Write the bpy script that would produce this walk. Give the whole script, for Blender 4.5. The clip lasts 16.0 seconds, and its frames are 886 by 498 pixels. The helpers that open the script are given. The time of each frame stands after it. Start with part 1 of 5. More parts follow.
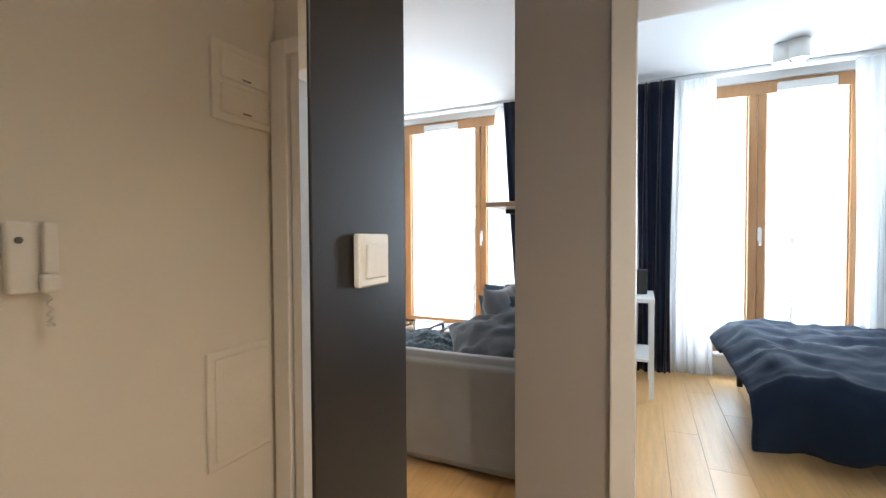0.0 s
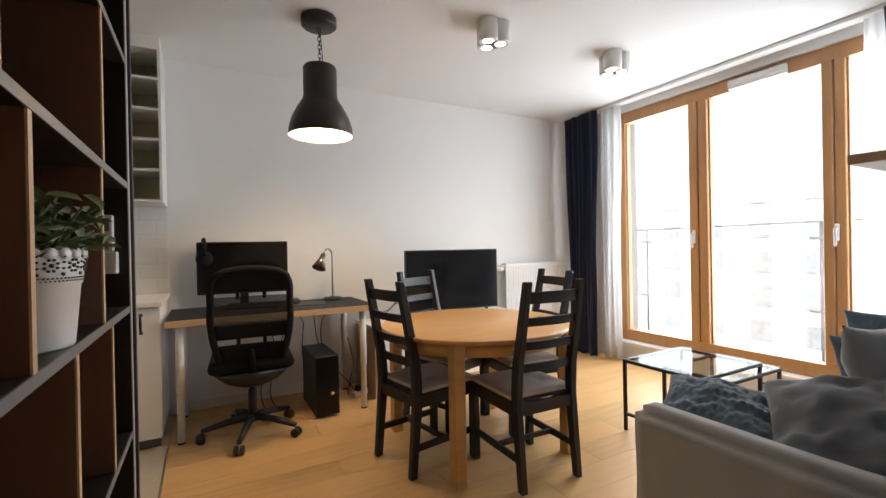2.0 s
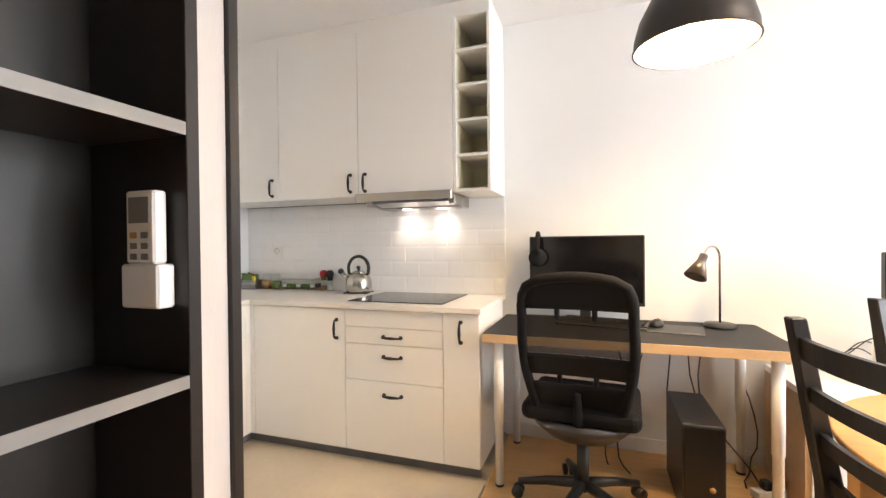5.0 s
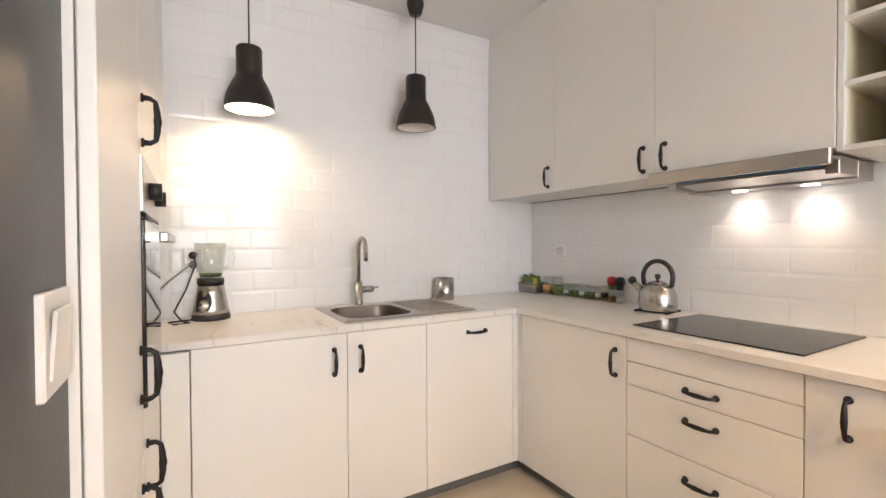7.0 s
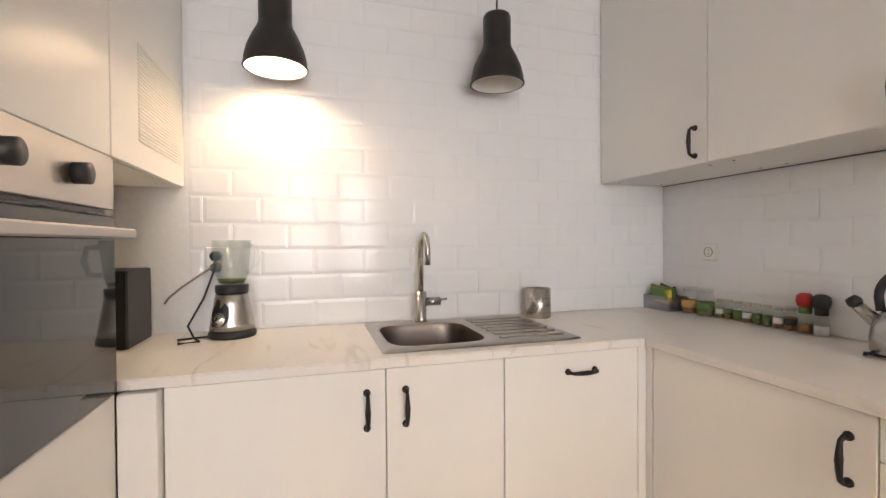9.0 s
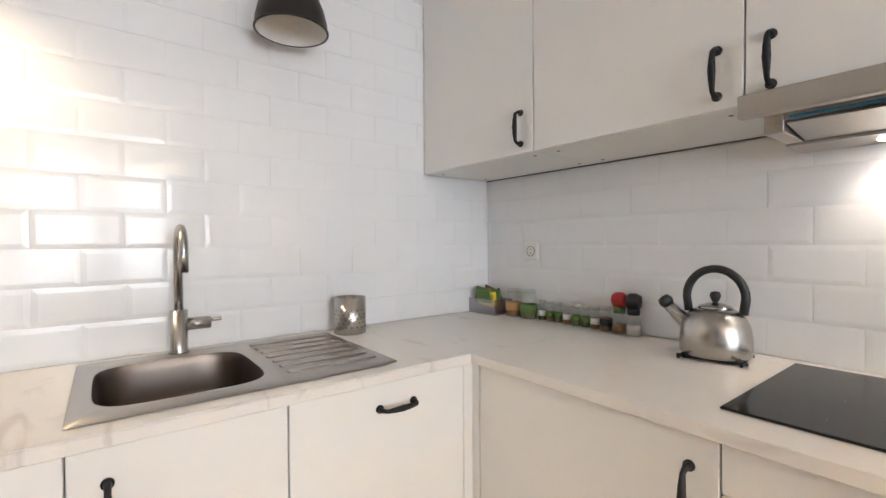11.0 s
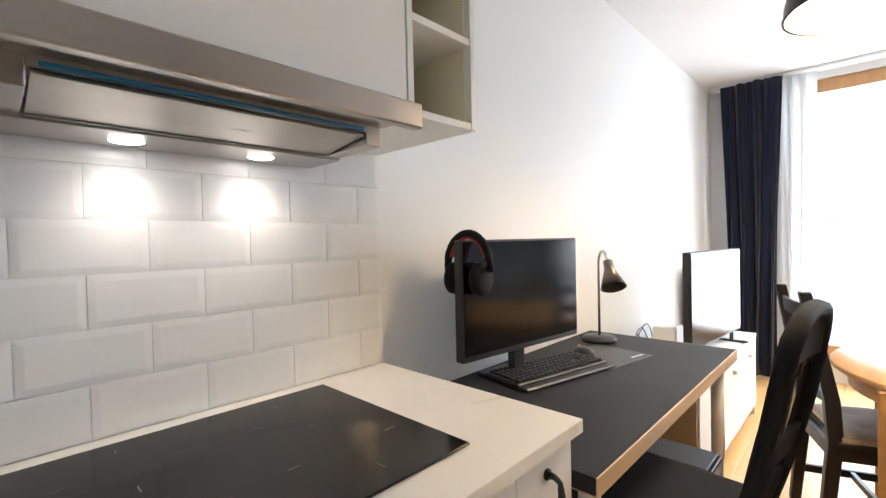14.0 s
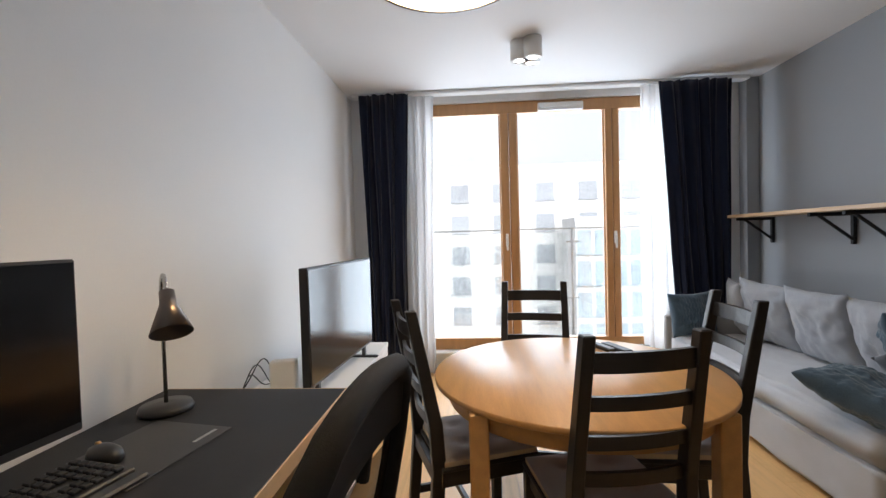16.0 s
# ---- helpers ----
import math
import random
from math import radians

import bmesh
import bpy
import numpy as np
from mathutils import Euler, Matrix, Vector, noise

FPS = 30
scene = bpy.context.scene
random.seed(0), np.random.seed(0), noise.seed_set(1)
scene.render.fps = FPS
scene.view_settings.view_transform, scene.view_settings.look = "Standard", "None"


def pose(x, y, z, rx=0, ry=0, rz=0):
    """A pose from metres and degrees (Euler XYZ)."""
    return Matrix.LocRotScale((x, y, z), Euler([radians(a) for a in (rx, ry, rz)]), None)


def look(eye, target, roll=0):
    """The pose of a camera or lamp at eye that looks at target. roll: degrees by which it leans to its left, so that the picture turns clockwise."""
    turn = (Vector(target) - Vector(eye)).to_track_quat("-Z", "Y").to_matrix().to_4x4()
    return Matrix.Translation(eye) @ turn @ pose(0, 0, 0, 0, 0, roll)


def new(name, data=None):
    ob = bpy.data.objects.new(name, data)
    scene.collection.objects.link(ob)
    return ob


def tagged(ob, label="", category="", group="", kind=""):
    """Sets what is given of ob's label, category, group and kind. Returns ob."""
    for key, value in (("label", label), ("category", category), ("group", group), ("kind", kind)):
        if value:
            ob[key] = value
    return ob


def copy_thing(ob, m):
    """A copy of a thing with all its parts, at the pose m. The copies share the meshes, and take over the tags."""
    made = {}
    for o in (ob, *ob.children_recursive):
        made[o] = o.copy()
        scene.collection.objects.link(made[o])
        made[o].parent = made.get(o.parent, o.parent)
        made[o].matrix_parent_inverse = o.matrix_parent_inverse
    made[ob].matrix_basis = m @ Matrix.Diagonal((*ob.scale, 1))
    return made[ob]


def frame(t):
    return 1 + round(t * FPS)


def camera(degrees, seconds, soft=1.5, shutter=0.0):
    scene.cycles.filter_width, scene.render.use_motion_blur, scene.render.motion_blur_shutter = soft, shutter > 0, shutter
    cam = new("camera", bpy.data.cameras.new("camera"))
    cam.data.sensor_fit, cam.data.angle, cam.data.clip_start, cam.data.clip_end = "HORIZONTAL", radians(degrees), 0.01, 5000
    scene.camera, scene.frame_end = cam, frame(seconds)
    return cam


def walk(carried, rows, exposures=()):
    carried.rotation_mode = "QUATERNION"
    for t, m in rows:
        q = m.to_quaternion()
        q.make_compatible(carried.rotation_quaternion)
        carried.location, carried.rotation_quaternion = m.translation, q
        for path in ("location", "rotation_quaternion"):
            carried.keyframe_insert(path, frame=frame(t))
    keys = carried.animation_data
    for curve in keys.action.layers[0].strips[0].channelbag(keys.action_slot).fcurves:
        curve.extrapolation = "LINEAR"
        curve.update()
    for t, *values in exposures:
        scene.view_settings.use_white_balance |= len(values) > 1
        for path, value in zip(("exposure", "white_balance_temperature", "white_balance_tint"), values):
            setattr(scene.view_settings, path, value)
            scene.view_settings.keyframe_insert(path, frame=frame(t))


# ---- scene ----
cam = camera(90.6, 16.0, soft=1.4)
PATH = [
    (0, (1.612, -4.112, 1.24), (3.432, -3.284, 1.19), -0.3),
    (0.5, (1.835, -4.022, 1.256), (3.605, -3.093, 1.191), 0.1),
    (0.8, (1.958, -3.986, 1.263), (3.654, -2.927, 1.211), -1.0),
    (1, (2.023, -3.963, 1.269), (3.624, -2.766, 1.219), -0.8),
    (1.2, (2.085, -3.934, 1.261), (3.543, -2.565, 1.222), -1.2),
    (1.5, (2.148, -3.915, 1.261), (3.402, -2.357, 1.219), -1.2),
    (2, (2.335, -3.857, 1.208), (3.293, -2.101, 1.2), -1.1),
    (2.5, (2.463, -3.791, 1.223), (3.16, -1.916, 1.213), -1.3),
    (3, (2.518, -3.729, 1.21), (2.991, -1.786, 1.2), -1.1),
    (5.3, (2.67, -2.697, 1.239), (1.821, -0.886, 1.214), -0.6),
    (5.5, (2.658, -2.615, 1.241), (1.686, -0.867, 1.215), -0.6),
    (6, (2.594, -2.457, 1.233), (1.356, -0.886, 1.217), -0.4),
    (6.5, (2.545, -2.32, 1.259), (1.02, -1.026, 1.234), -0.3),
    (7, (2.462, -2.191, 1.263), (0.734, -1.186, 1.231), -0.3),
    (7.5, (2.317, -2.072, 1.262), (0.47, -1.304, 1.233), -0.1),
    (8, (2.169, -1.945, 1.262), (0.264, -1.339, 1.233), -0.0),
    (8.2, (2.108, -1.89, 1.256), (0.183, -1.349, 1.233), -0.1),
    (10.3, (1.769, -1.688, 1.247), (-0.049, -0.856, 1.211), -0.8),
    (10.5, (1.744, -1.626, 1.246), (-0.031, -0.706, 1.211), -0.5),
    (11, (1.616, -1.536, 1.242), (0.034, -0.313, 1.211), -0.3),
    (11.5, (1.481, -1.486, 1.226), (0.335, 0.153, 1.218), -0.1),
    (12, (1.359, -1.429, 1.24), (0.734, 0.471, 1.232), -0.0),
    (12.5, (1.227, -1.379, 1.276), (1.232, 0.621, 1.255), -1.1),
    (13, (1.168, -1.313, 1.291), (1.662, 0.625, 1.253), -1.5),
    (13.5, (1.201, -1.208, 1.298), (2.207, 0.519, 1.239), -1.6),
    (14, (1.263, -1.085, 1.279), (2.704, 0.301, 1.241), -1.3),
    (14.5, (1.345, -1.008, 1.281), (3.073, -0.001, 1.244), -1.5),
    (15, (1.479, -1.006, 1.295), (3.369, -0.352, 1.245), -1.2),
    (15.2, (1.576, -1.01, 1.297), (3.501, -0.47, 1.243), -1.4),
    (15.5, (1.703, -1.058, 1.284), (3.665, -0.669, 1.239), -1.6),
    (16, (1.977, -1.146, 1.306), (3.971, -1.009, 1.251), -1.6),
]
walk(cam, [(t, look(eye, target, roll)) for t, eye, target, roll in PATH], [
    (0, 0.98, 5750, 9), (0.6, 0.72, 5800, 9), (1.0, 0.38, 6050, 10), (1.5, 0.32, 6250, 13), (2.0, 0.3, 6500, 15), (2.6, 0.38, 6700, 17), (3.2, 0.85, 6850, 18),
    (5.3, 1.68, 6750, 16), (7, 1.38, 6900, 19), (8.2, 1.2, 7000, 20), (10.3, 1.2, 6850, 18), (11, 1.42, 6450, 16), (12.5, 1.74, 6400, 14), (13.5, 1.45, 6250, 13),
    (14.5, 0.76, 6150, 13), (15.2, 0.22, 6050, 14), (16, -0.1, 6150, 15)])

# ---- world and large lights ----
world = bpy.data.worlds.new("sky")
scene.world = world
world.use_nodes = True
wn = world.node_tree
sky = wn.nodes.new("ShaderNodeTexSky")
sky.sky_type = "NISHITA"
sky.sun_disc = False
sky.sun_elevation, sky.sun_rotation = radians(35), radians(250)
sky.air_density, sky.dust_density = 1.0, 4.0
wn.nodes["Background"].inputs["Strength"].default_value = 0.15
pale = wn.nodes.new("ShaderNodeHueSaturation")
pale.inputs["Saturation"].default_value, pale.inputs["Value"].default_value = 0.10, 2.0
wn.links.new(sky.outputs[0], pale.inputs["Color"])
wn.links.new(pale.outputs[0], wn.nodes["Background"].inputs[0])
sun = new("sun", bpy.data.lights.new("sun", "SUN"))
sun.data.energy, sun.data.angle, sun.data.color = 2.0, radians(20), (1.0, 0.96, 0.9)
sun.matrix_world = look((0, 0, 0), (0.8, -0.3, -0.6))


def area(name, eye, target, w, h, watts, colour=(1, 1, 1)):
    lamp = new(name, bpy.data.lights.new(name, "AREA"))
    lamp.data.shape, lamp.data.size, lamp.data.size_y = "RECTANGLE", w, h
    lamp.data.energy, lamp.data.color = watts, colour
    lamp.matrix_world = look(eye, target)
    return lamp


def bulb(name, eye, watts, colour, radius=0.04):
    lamp = new(name, bpy.data.lights.new(name, "POINT"))
    lamp.data.energy, lamp.data.color, lamp.data.shadow_soft_size = watts, colour, radius
    lamp.location = eye
    return lamp


def spot(name, eye, target, watts, colour, angle, blend=0.6, radius=0.02):
    lamp = new(name, bpy.data.lights.new(name, "SPOT"))
    lamp.data.energy, lamp.data.color, lamp.data.shadow_soft_size = watts, colour, radius
    lamp.data.spot_size, lamp.data.spot_blend = radians(angle), blend
    lamp.matrix_world = look(eye, target)
    return lamp


DAY = (0.83, 0.93, 1.0)
WARM = (1.0, 0.66, 0.29)
area("window_daylight", (6.38, -1.98, 1.42), (0, -1.98, 1.1), 2.5, 2.2, 88, DAY)
area("bedroom_daylight", (6.38, -5.1, 1.42), (0, -5.1, 1.1), 1.3, 2.2, 60, DAY)
bulb("pendant_bulb", (2.99, -1.10, 2.03), 15.5, WARM, 0.05)
bulb("kitchen_bulb", (0.20, -1.93, 1.955), 2.3, (1.0, 0.76, 0.47), 0.03)

# ---- materials ----


def mat(name, colour, rough=0.5, metal=0.0, vary=0.08, scale=3.0, fine=60.0, bump=0.02, space="Object", stretch=(1, 1, 1), coat=0.0, island=0.0, sheen=0.0, spec=0.5):
    """A surface with two scales of variation in tone and gloss and a fine relief."""
    m = bpy.data.materials.new(name)
    m.use_nodes = True
    nt = m.node_tree
    L = nt.links.new
    b = nt.nodes["Principled BSDF"]
    co = nt.nodes.new("ShaderNodeTexCoord")
    mp = nt.nodes.new("ShaderNodeMapping")
    mp.inputs["Scale"].default_value = stretch
    if space == "World":
        geo = nt.nodes.new("ShaderNodeNewGeometry")
        L(geo.outputs["Position"], mp.inputs[0])
    else:
        L(co.outputs[space], mp.inputs[0])
    n1 = nt.nodes.new("ShaderNodeTexNoise")
    n1.inputs["Scale"].default_value, n1.inputs["Detail"].default_value = scale, 4
    n2 = nt.nodes.new("ShaderNodeTexNoise")
    n2.inputs["Scale"].default_value, n2.inputs["Detail"].default_value = fine, 3
    L(mp.outputs[0], n1.inputs[0])
    L(mp.outputs[0], n2.inputs[0])
    add = nt.nodes.new("ShaderNodeMath")
    add.operation = "MULTIPLY_ADD"
    add.inputs[1].default_value = 0.5
    L(n2.outputs[0], add.inputs[0])
    L(n1.outputs[0], add.inputs[2])
    src = add.outputs[0]
    if island:
        info = nt.nodes.new("ShaderNodeObjectInfo")
        ad2 = nt.nodes.new("ShaderNodeMath")
        ad2.operation = "MULTIPLY_ADD"
        ad2.inputs[1].default_value = island
        L(info.outputs["Random"], ad2.inputs[0])
        L(src, ad2.inputs[2])
        src = ad2.outputs[0]
    ramp = nt.nodes.new("ShaderNodeMapRange")
    ramp.inputs[1].default_value, ramp.inputs[2].default_value = 0.45, 1.05
    ramp.inputs[3].default_value, ramp.inputs[4].default_value = 1 - vary, 1 + vary
    L(src, ramp.inputs[0])
    mul = nt.nodes.new("ShaderNodeVectorMath")
    mul.operation = "SCALE"
    mul.inputs[0].default_value = colour
    L(ramp.outputs[0], mul.inputs[3])
    L(mul.outputs[0], b.inputs["Base Color"])
    rr = nt.nodes.new("ShaderNodeMapRange")
    rr.inputs[3].default_value, rr.inputs[4].default_value = max(0.02, rough * 0.85), min(1, rough * 1.15)
    L(n1.outputs[0], rr.inputs[0])
    L(rr.outputs[0], b.inputs["Roughness"])
    b.inputs["Metallic"].default_value = metal
    b.inputs["Coat Weight"].default_value = coat
    b.inputs["Sheen Weight"].default_value = sheen
    b.inputs["Specular IOR Level"].default_value = spec
    if bump:
        bp = nt.nodes.new("ShaderNodeBump")
        bp.inputs["Strength"].default_value, bp.inputs["Distance"].default_value = min(1, bump * 10), 0.002
        L(n2.outputs[0], bp.inputs["Height"])
        L(bp.outputs[0], b.inputs["Normal"])
    return m


def glow(name, colour, strength):
    m = bpy.data.materials.new(name)
    m.use_nodes = True
    b = m.node_tree.nodes["Principled BSDF"]
    b.inputs["Base Color"].default_value = (*colour, 1)
    b.inputs["Emission Color"].default_value = (*colour, 1)
    b.inputs["Emission Strength"].default_value = strength
    return m


def glass(name, tint=(1, 1, 1), rough=0.0, shine=0.07):
    m = bpy.data.materials.new(name)
    m.use_nodes = True
    nt = m.node_tree
    tr, gl, mx = nt.nodes.new("ShaderNodeBsdfTransparent"), nt.nodes.new("ShaderNodeBsdfGlossy"), nt.nodes.new("ShaderNodeMixShader")
    tr.inputs[0].default_value = (*tint, 1)
    gl.inputs["Roughness"].default_value = rough
    mx.inputs[0].default_value = shine
    nt.links.new(tr.outputs[0], mx.inputs[1])
    nt.links.new(gl.outputs[0], mx.inputs[2])
    nt.links.new(mx.outputs[0], nt.nodes["Material Output"].inputs[0])
    return m


def sheer_cloth(name):
    m = bpy.data.materials.new(name)
    m.use_nodes = True
    nt = m.node_tree
    tr, tl, df = nt.nodes.new("ShaderNodeBsdfTransparent"), nt.nodes.new("ShaderNodeBsdfTranslucent"), nt.nodes.new("ShaderNodeBsdfDiffuse")
    for n in (tl, df):
        n.inputs[0].default_value = (0.9, 0.9, 0.9, 1)
    a, c = nt.nodes.new("ShaderNodeMixShader"), nt.nodes.new("ShaderNodeMixShader")
    a.inputs[0].default_value, c.inputs[0].default_value = 0.5, 0.68
    nt.links.new(tl.outputs[0], a.inputs[1])
    nt.links.new(df.outputs[0], a.inputs[2])
    nt.links.new(tr.outputs[0], c.inputs[1])
    nt.links.new(a.outputs[0], c.inputs[2])
    nt.links.new(c.outputs[0], nt.nodes["Material Output"].inputs[0])
    return m


def stone_top(name):
    m = mat(name, (0.80, 0.77, 0.725), 0.30, vary=0.04, scale=4, space="World", bump=0)
    nt = m.node_tree
    b = nt.nodes["Principled BSDF"]
    geo = nt.nodes.new("ShaderNodeNewGeometry")
    mp = nt.nodes.new("ShaderNodeMapping")
    mp.inputs["Rotation"].default_value = (0, 0, 0.5)
    mp.inputs["Scale"].default_value = (2.2, 9, 4)
    n = nt.nodes.new("ShaderNodeTexNoise")
    n.inputs["Scale"].default_value, n.inputs["Detail"].default_value, n.inputs["Distortion"].default_value = 1.3, 6, 1.2
    r = nt.nodes.new("ShaderNodeValToRGB")
    e = r.color_ramp.elements
    e[0].position, e[0].color = 0.62, (0, 0, 0, 1)
    e[1].position, e[1].color = 0.74, (1, 1, 1, 1)
    mix = nt.nodes.new("ShaderNodeMix")
    mix.data_type = "RGBA"
    old = b.inputs["Base Color"].links[0].from_socket
    mix.inputs[7].default_value = (0.64, 0.60, 0.56, 1)
    nt.links.new(geo.outputs["Position"], mp.inputs[0])
    nt.links.new(mp.outputs[0], n.inputs[0])
    nt.links.new(n.outputs[0], r.inputs[0])
    nt.links.new(r.outputs[0], mix.inputs[0])
    nt.links.new(old, mix.inputs[6])
    nt.links.new(mix.outputs[2], b.inputs["Base Color"])
    return m


WALL = mat("wall_paint", (0.80, 0.80, 0.79), 0.65, vary=0.025, scale=1.2, fine=120, bump=0.015, space="World")
HALLP = mat("hall_paint", (0.76, 0.73, 0.66), 0.7, vary=0.03, scale=1.2, fine=120, bump=0.015, space="World")
GREY = mat("grey_wall_paint", (0.31, 0.33, 0.35), 0.65, vary=0.03, scale=1.2, fine=120, bump=0.015, space="World")
TAUPE = mat("taupe_wall_paint", (0.33, 0.305, 0.29), 0.65, vary=0.03, scale=1.2, fine=120, bump=0.015, space="World")
CEIL = mat("ceiling_paint", (0.80, 0.80, 0.80), 0.8, vary=0.02, scale=1, fine=100, bump=0.01, space="World")
PLANK = mat("oak_laminate", (0.66, 0.405, 0.17), 0.36, vary=0.16, scale=5, fine=40, bump=0.01, space="World", stretch=(0.5, 7, 7), island=0.35)
KFLOOR = mat("kitchen_floor_tile", (0.55, 0.48, 0.38), 0.4, vary=0.07, scale=4, fine=30, bump=0.008, space="World")
JOINT = mat("dark_joint", (0.26, 0.18, 0.11), 0.8, bump=0)
GROUT = mat("tile_grout", (0.80, 0.80, 0.79), 0.8, bump=0.01, space="World")
TILE = mat("glazed_white_tile", (0.80, 0.80, 0.80), 0.10, vary=0.015, scale=6, fine=25, bump=0.004, space="World", coat=0.08, spec=0.32)
CAB = mat("cream_cabinet_front", (0.84, 0.825, 0.79), 0.32, vary=0.012, scale=2, fine=90, bump=0.005)
CABIN = mat("white_board", (0.78, 0.77, 0.74), 0.5, vary=0.02, bump=0.004)
RACKIN = mat("olive_back_board", (0.80, 0.74, 0.55), 0.5, vary=0.04, bump=0.004)
PLINTH = mat("grey_plinth", (0.13, 0.13, 0.13), 0.5, bump=0.005)
TOP = stone_top("marbled_worktop")
IRON = mat("black_iron", (0.018, 0.018, 0.019), 0.45, metal=0.4, bump=0.02, fine=90)
STEEL = mat("brushed_steel", (0.47, 0.45, 0.42), 0.26, metal=1.0, vary=0.06, scale=3, fine=160, bump=0.012, stretch=(1, 1, 12))
STEELH = mat("brushed_steel_flat", (0.46, 0.43, 0.40), 0.30, metal=1.0, vary=0.06, scale=3, fine=160, bump=0.012, stretch=(1, 12, 12))
# steel with shade put into its colour, for the sink bowl and lamp shade
STEELD = mat("shaded_brushed_steel", (0.19, 0.16, 0.14), 0.36, metal=1.0, vary=0.06, scale=3, fine=160, bump=0.012)
CHROME = mat("chrome", (0.75, 0.74, 0.72), 0.12, metal=1.0, vary=0.03, bump=0)
OVENG = mat("black_oven_glass", (0.012, 0.011, 0.010), 0.04, vary=0.1, bump=0, coat=0.4)
HOBG = mat("black_glass", (0.010, 0.010, 0.010), 0.12, vary=0.1, bump=0, spec=0.3)
BLACKP = mat("black_plastic", (0.02, 0.02, 0.021), 0.42, vary=0.1, fine=150, bump=0.015)
SCREEN = mat("dark_screen", (0.006, 0.006, 0.007), 0.14, vary=0.05, bump=0)
BLACKW = mat("black_stained_wood", (0.013, 0.012, 0.012), 0.42, vary=0.25, scale=6, fine=60, bump=0.02, stretch=(4, 4, 0.6))
SHELFB = mat("black_laminate", (0.019, 0.0155, 0.0135), 0.38, vary=0.1, scale=4, fine=200, bump=0.007, spec=0.35)
EDGE = mat("grey_edge_band", (0.20, 0.19, 0.18), 0.4, vary=0.06, bump=0.005)
BROWN = mat("brown_laminate_divider", (0.17, 0.085, 0.05), 0.4, vary=0.12, scale=5, fine=50, bump=0.01, stretch=(4, 4, 0.5))
OAK = mat("oak_veneer", (0.58, 0.32, 0.11), 0.34, vary=0.12, scale=4, fine=45, bump=0.01, stretch=(0.8, 7, 7))
BIRCH = mat("birch_veneer", (0.58, 0.40, 0.23), 0.42, vary=0.10, scale=4, fine=45, bump=0.01, stretch=(0.8, 7, 7))
WINW = mat("pine_window_frame", (0.48, 0.25, 0.10), 0.36, vary=0.14, scale=4, fine=40, bump=0.01, stretch=(6, 6, 0.7))
DESKB = mat("charcoal_desk_top", (0.017, 0.018, 0.021), 0.55, vary=0.08, fine=150, bump=0.01, spec=0.22)
WHITE = mat("white_lacquer", (0.80, 0.80, 0.79), 0.35, vary=0.02, bump=0.003)
WPLAS = mat("white_plastic", (0.78, 0.77, 0.74), 0.32, vary=0.02, bump=0.003)
SHADE = mat("dark_bronze_shade", (0.028, 0.024, 0.022), 0.42, metal=0.3, vary=0.1, bump=0.004)
SHADEIN = mat("white_shade_inside", (0.8, 0.78, 0.74), 0.5, bump=0)
LIT = glow("lit_bulb", (1.0, 0.86, 0.62), 16)
SPOTLIT = glow("lit_spot", (1.0, 0.95, 0.86), 10)
NAVY = mat("navy_curtain", (0.010, 0.014, 0.032), 0.9, vary=0.15, fine=300, bump=0.03, sheen=0.2, spec=0.12)
SHEER = sheer_cloth("sheer_curtain")
SOFA = mat("grey_sofa_cloth", (0.27, 0.27, 0.275), 0.95, vary=0.10, scale=5, fine=420, bump=0.05, sheen=0.3, spec=0.12)
CUSH = mat("light_grey_cushion_cloth", (0.45, 0.465, 0.49), 0.95, vary=0.08, scale=6, fine=420, bump=0.05, sheen=0.3, spec=0.12)
CUSHD = mat("grey_cushion_cloth", (0.31, 0.33, 0.36), 0.95, vary=0.10, scale=6, fine=420, bump=0.05, sheen=0.3, spec=0.12)
BLUEK = mat("blue_knit", (0.062, 0.098, 0.132), 0.95, vary=0.25, scale=14, fine=170, bump=0.09, sheen=0.3, spec=0.12)
BLUEG = mat("blue_grey_cushion_cloth", (0.15, 0.17, 0.20), 0.95, vary=0.10, scale=6, fine=420, bump=0.05, sheen=0.3, spec=0.12)
DUVET = mat("dark_blue_duvet", (0.010, 0.017, 0.034), 0.9, vary=0.12, scale=4, fine=260, bump=0.03, sheen=0.05, spec=0.12)
PADM = mat("grey_seat_pad", (0.36, 0.33, 0.31), 0.95, vary=0.08, fine=300, bump=0.04, spec=0.12)
PADE = mat("pale_pad_edge", (0.62, 0.50, 0.32), 0.9, bump=0.03)
MESHB = mat("black_mesh_cloth", (0.010, 0.010, 0.011), 0.8, vary=0.2, fine=500, bump=0.05, spec=0.2)
NET = glass("black_net", (0.22, 0.22, 0.225), 0.6, 0.04)
GLASS = glass("window_glass", (0.97, 0.985, 0.98))
CLEAR = glass("clear_glass", (0.94, 0.96, 0.95), 0.02, 0.10)
MIRROR = mat("mirror_silver", (0.90, 0.88, 0.85), 0.02, metal=1.0, vary=0.005, bump=0)
LEAF = mat("green_leaf", (0.16, 0.215, 0.11), 0.45, vary=0.4, scale=20, fine=80, bump=0.02)
RED = mat("red_plastic", (0.45, 0.02, 0.02), 0.4, bump=0)
YELLOW = mat("yellow_packet", (0.75, 0.55, 0.03), 0.4, bump=0)
GREENP = mat("green_packet", (0.11, 0.20, 0.05), 0.4, bump=0)
SPICE = mat("brown_spice", (0.30, 0.15, 0.06), 0.8, vary=0.3, fine=300, bump=0.04)
HERB = mat("green_herb", (0.14, 0.16, 0.05), 0.8, vary=0.3, fine=300, bump=0.04)
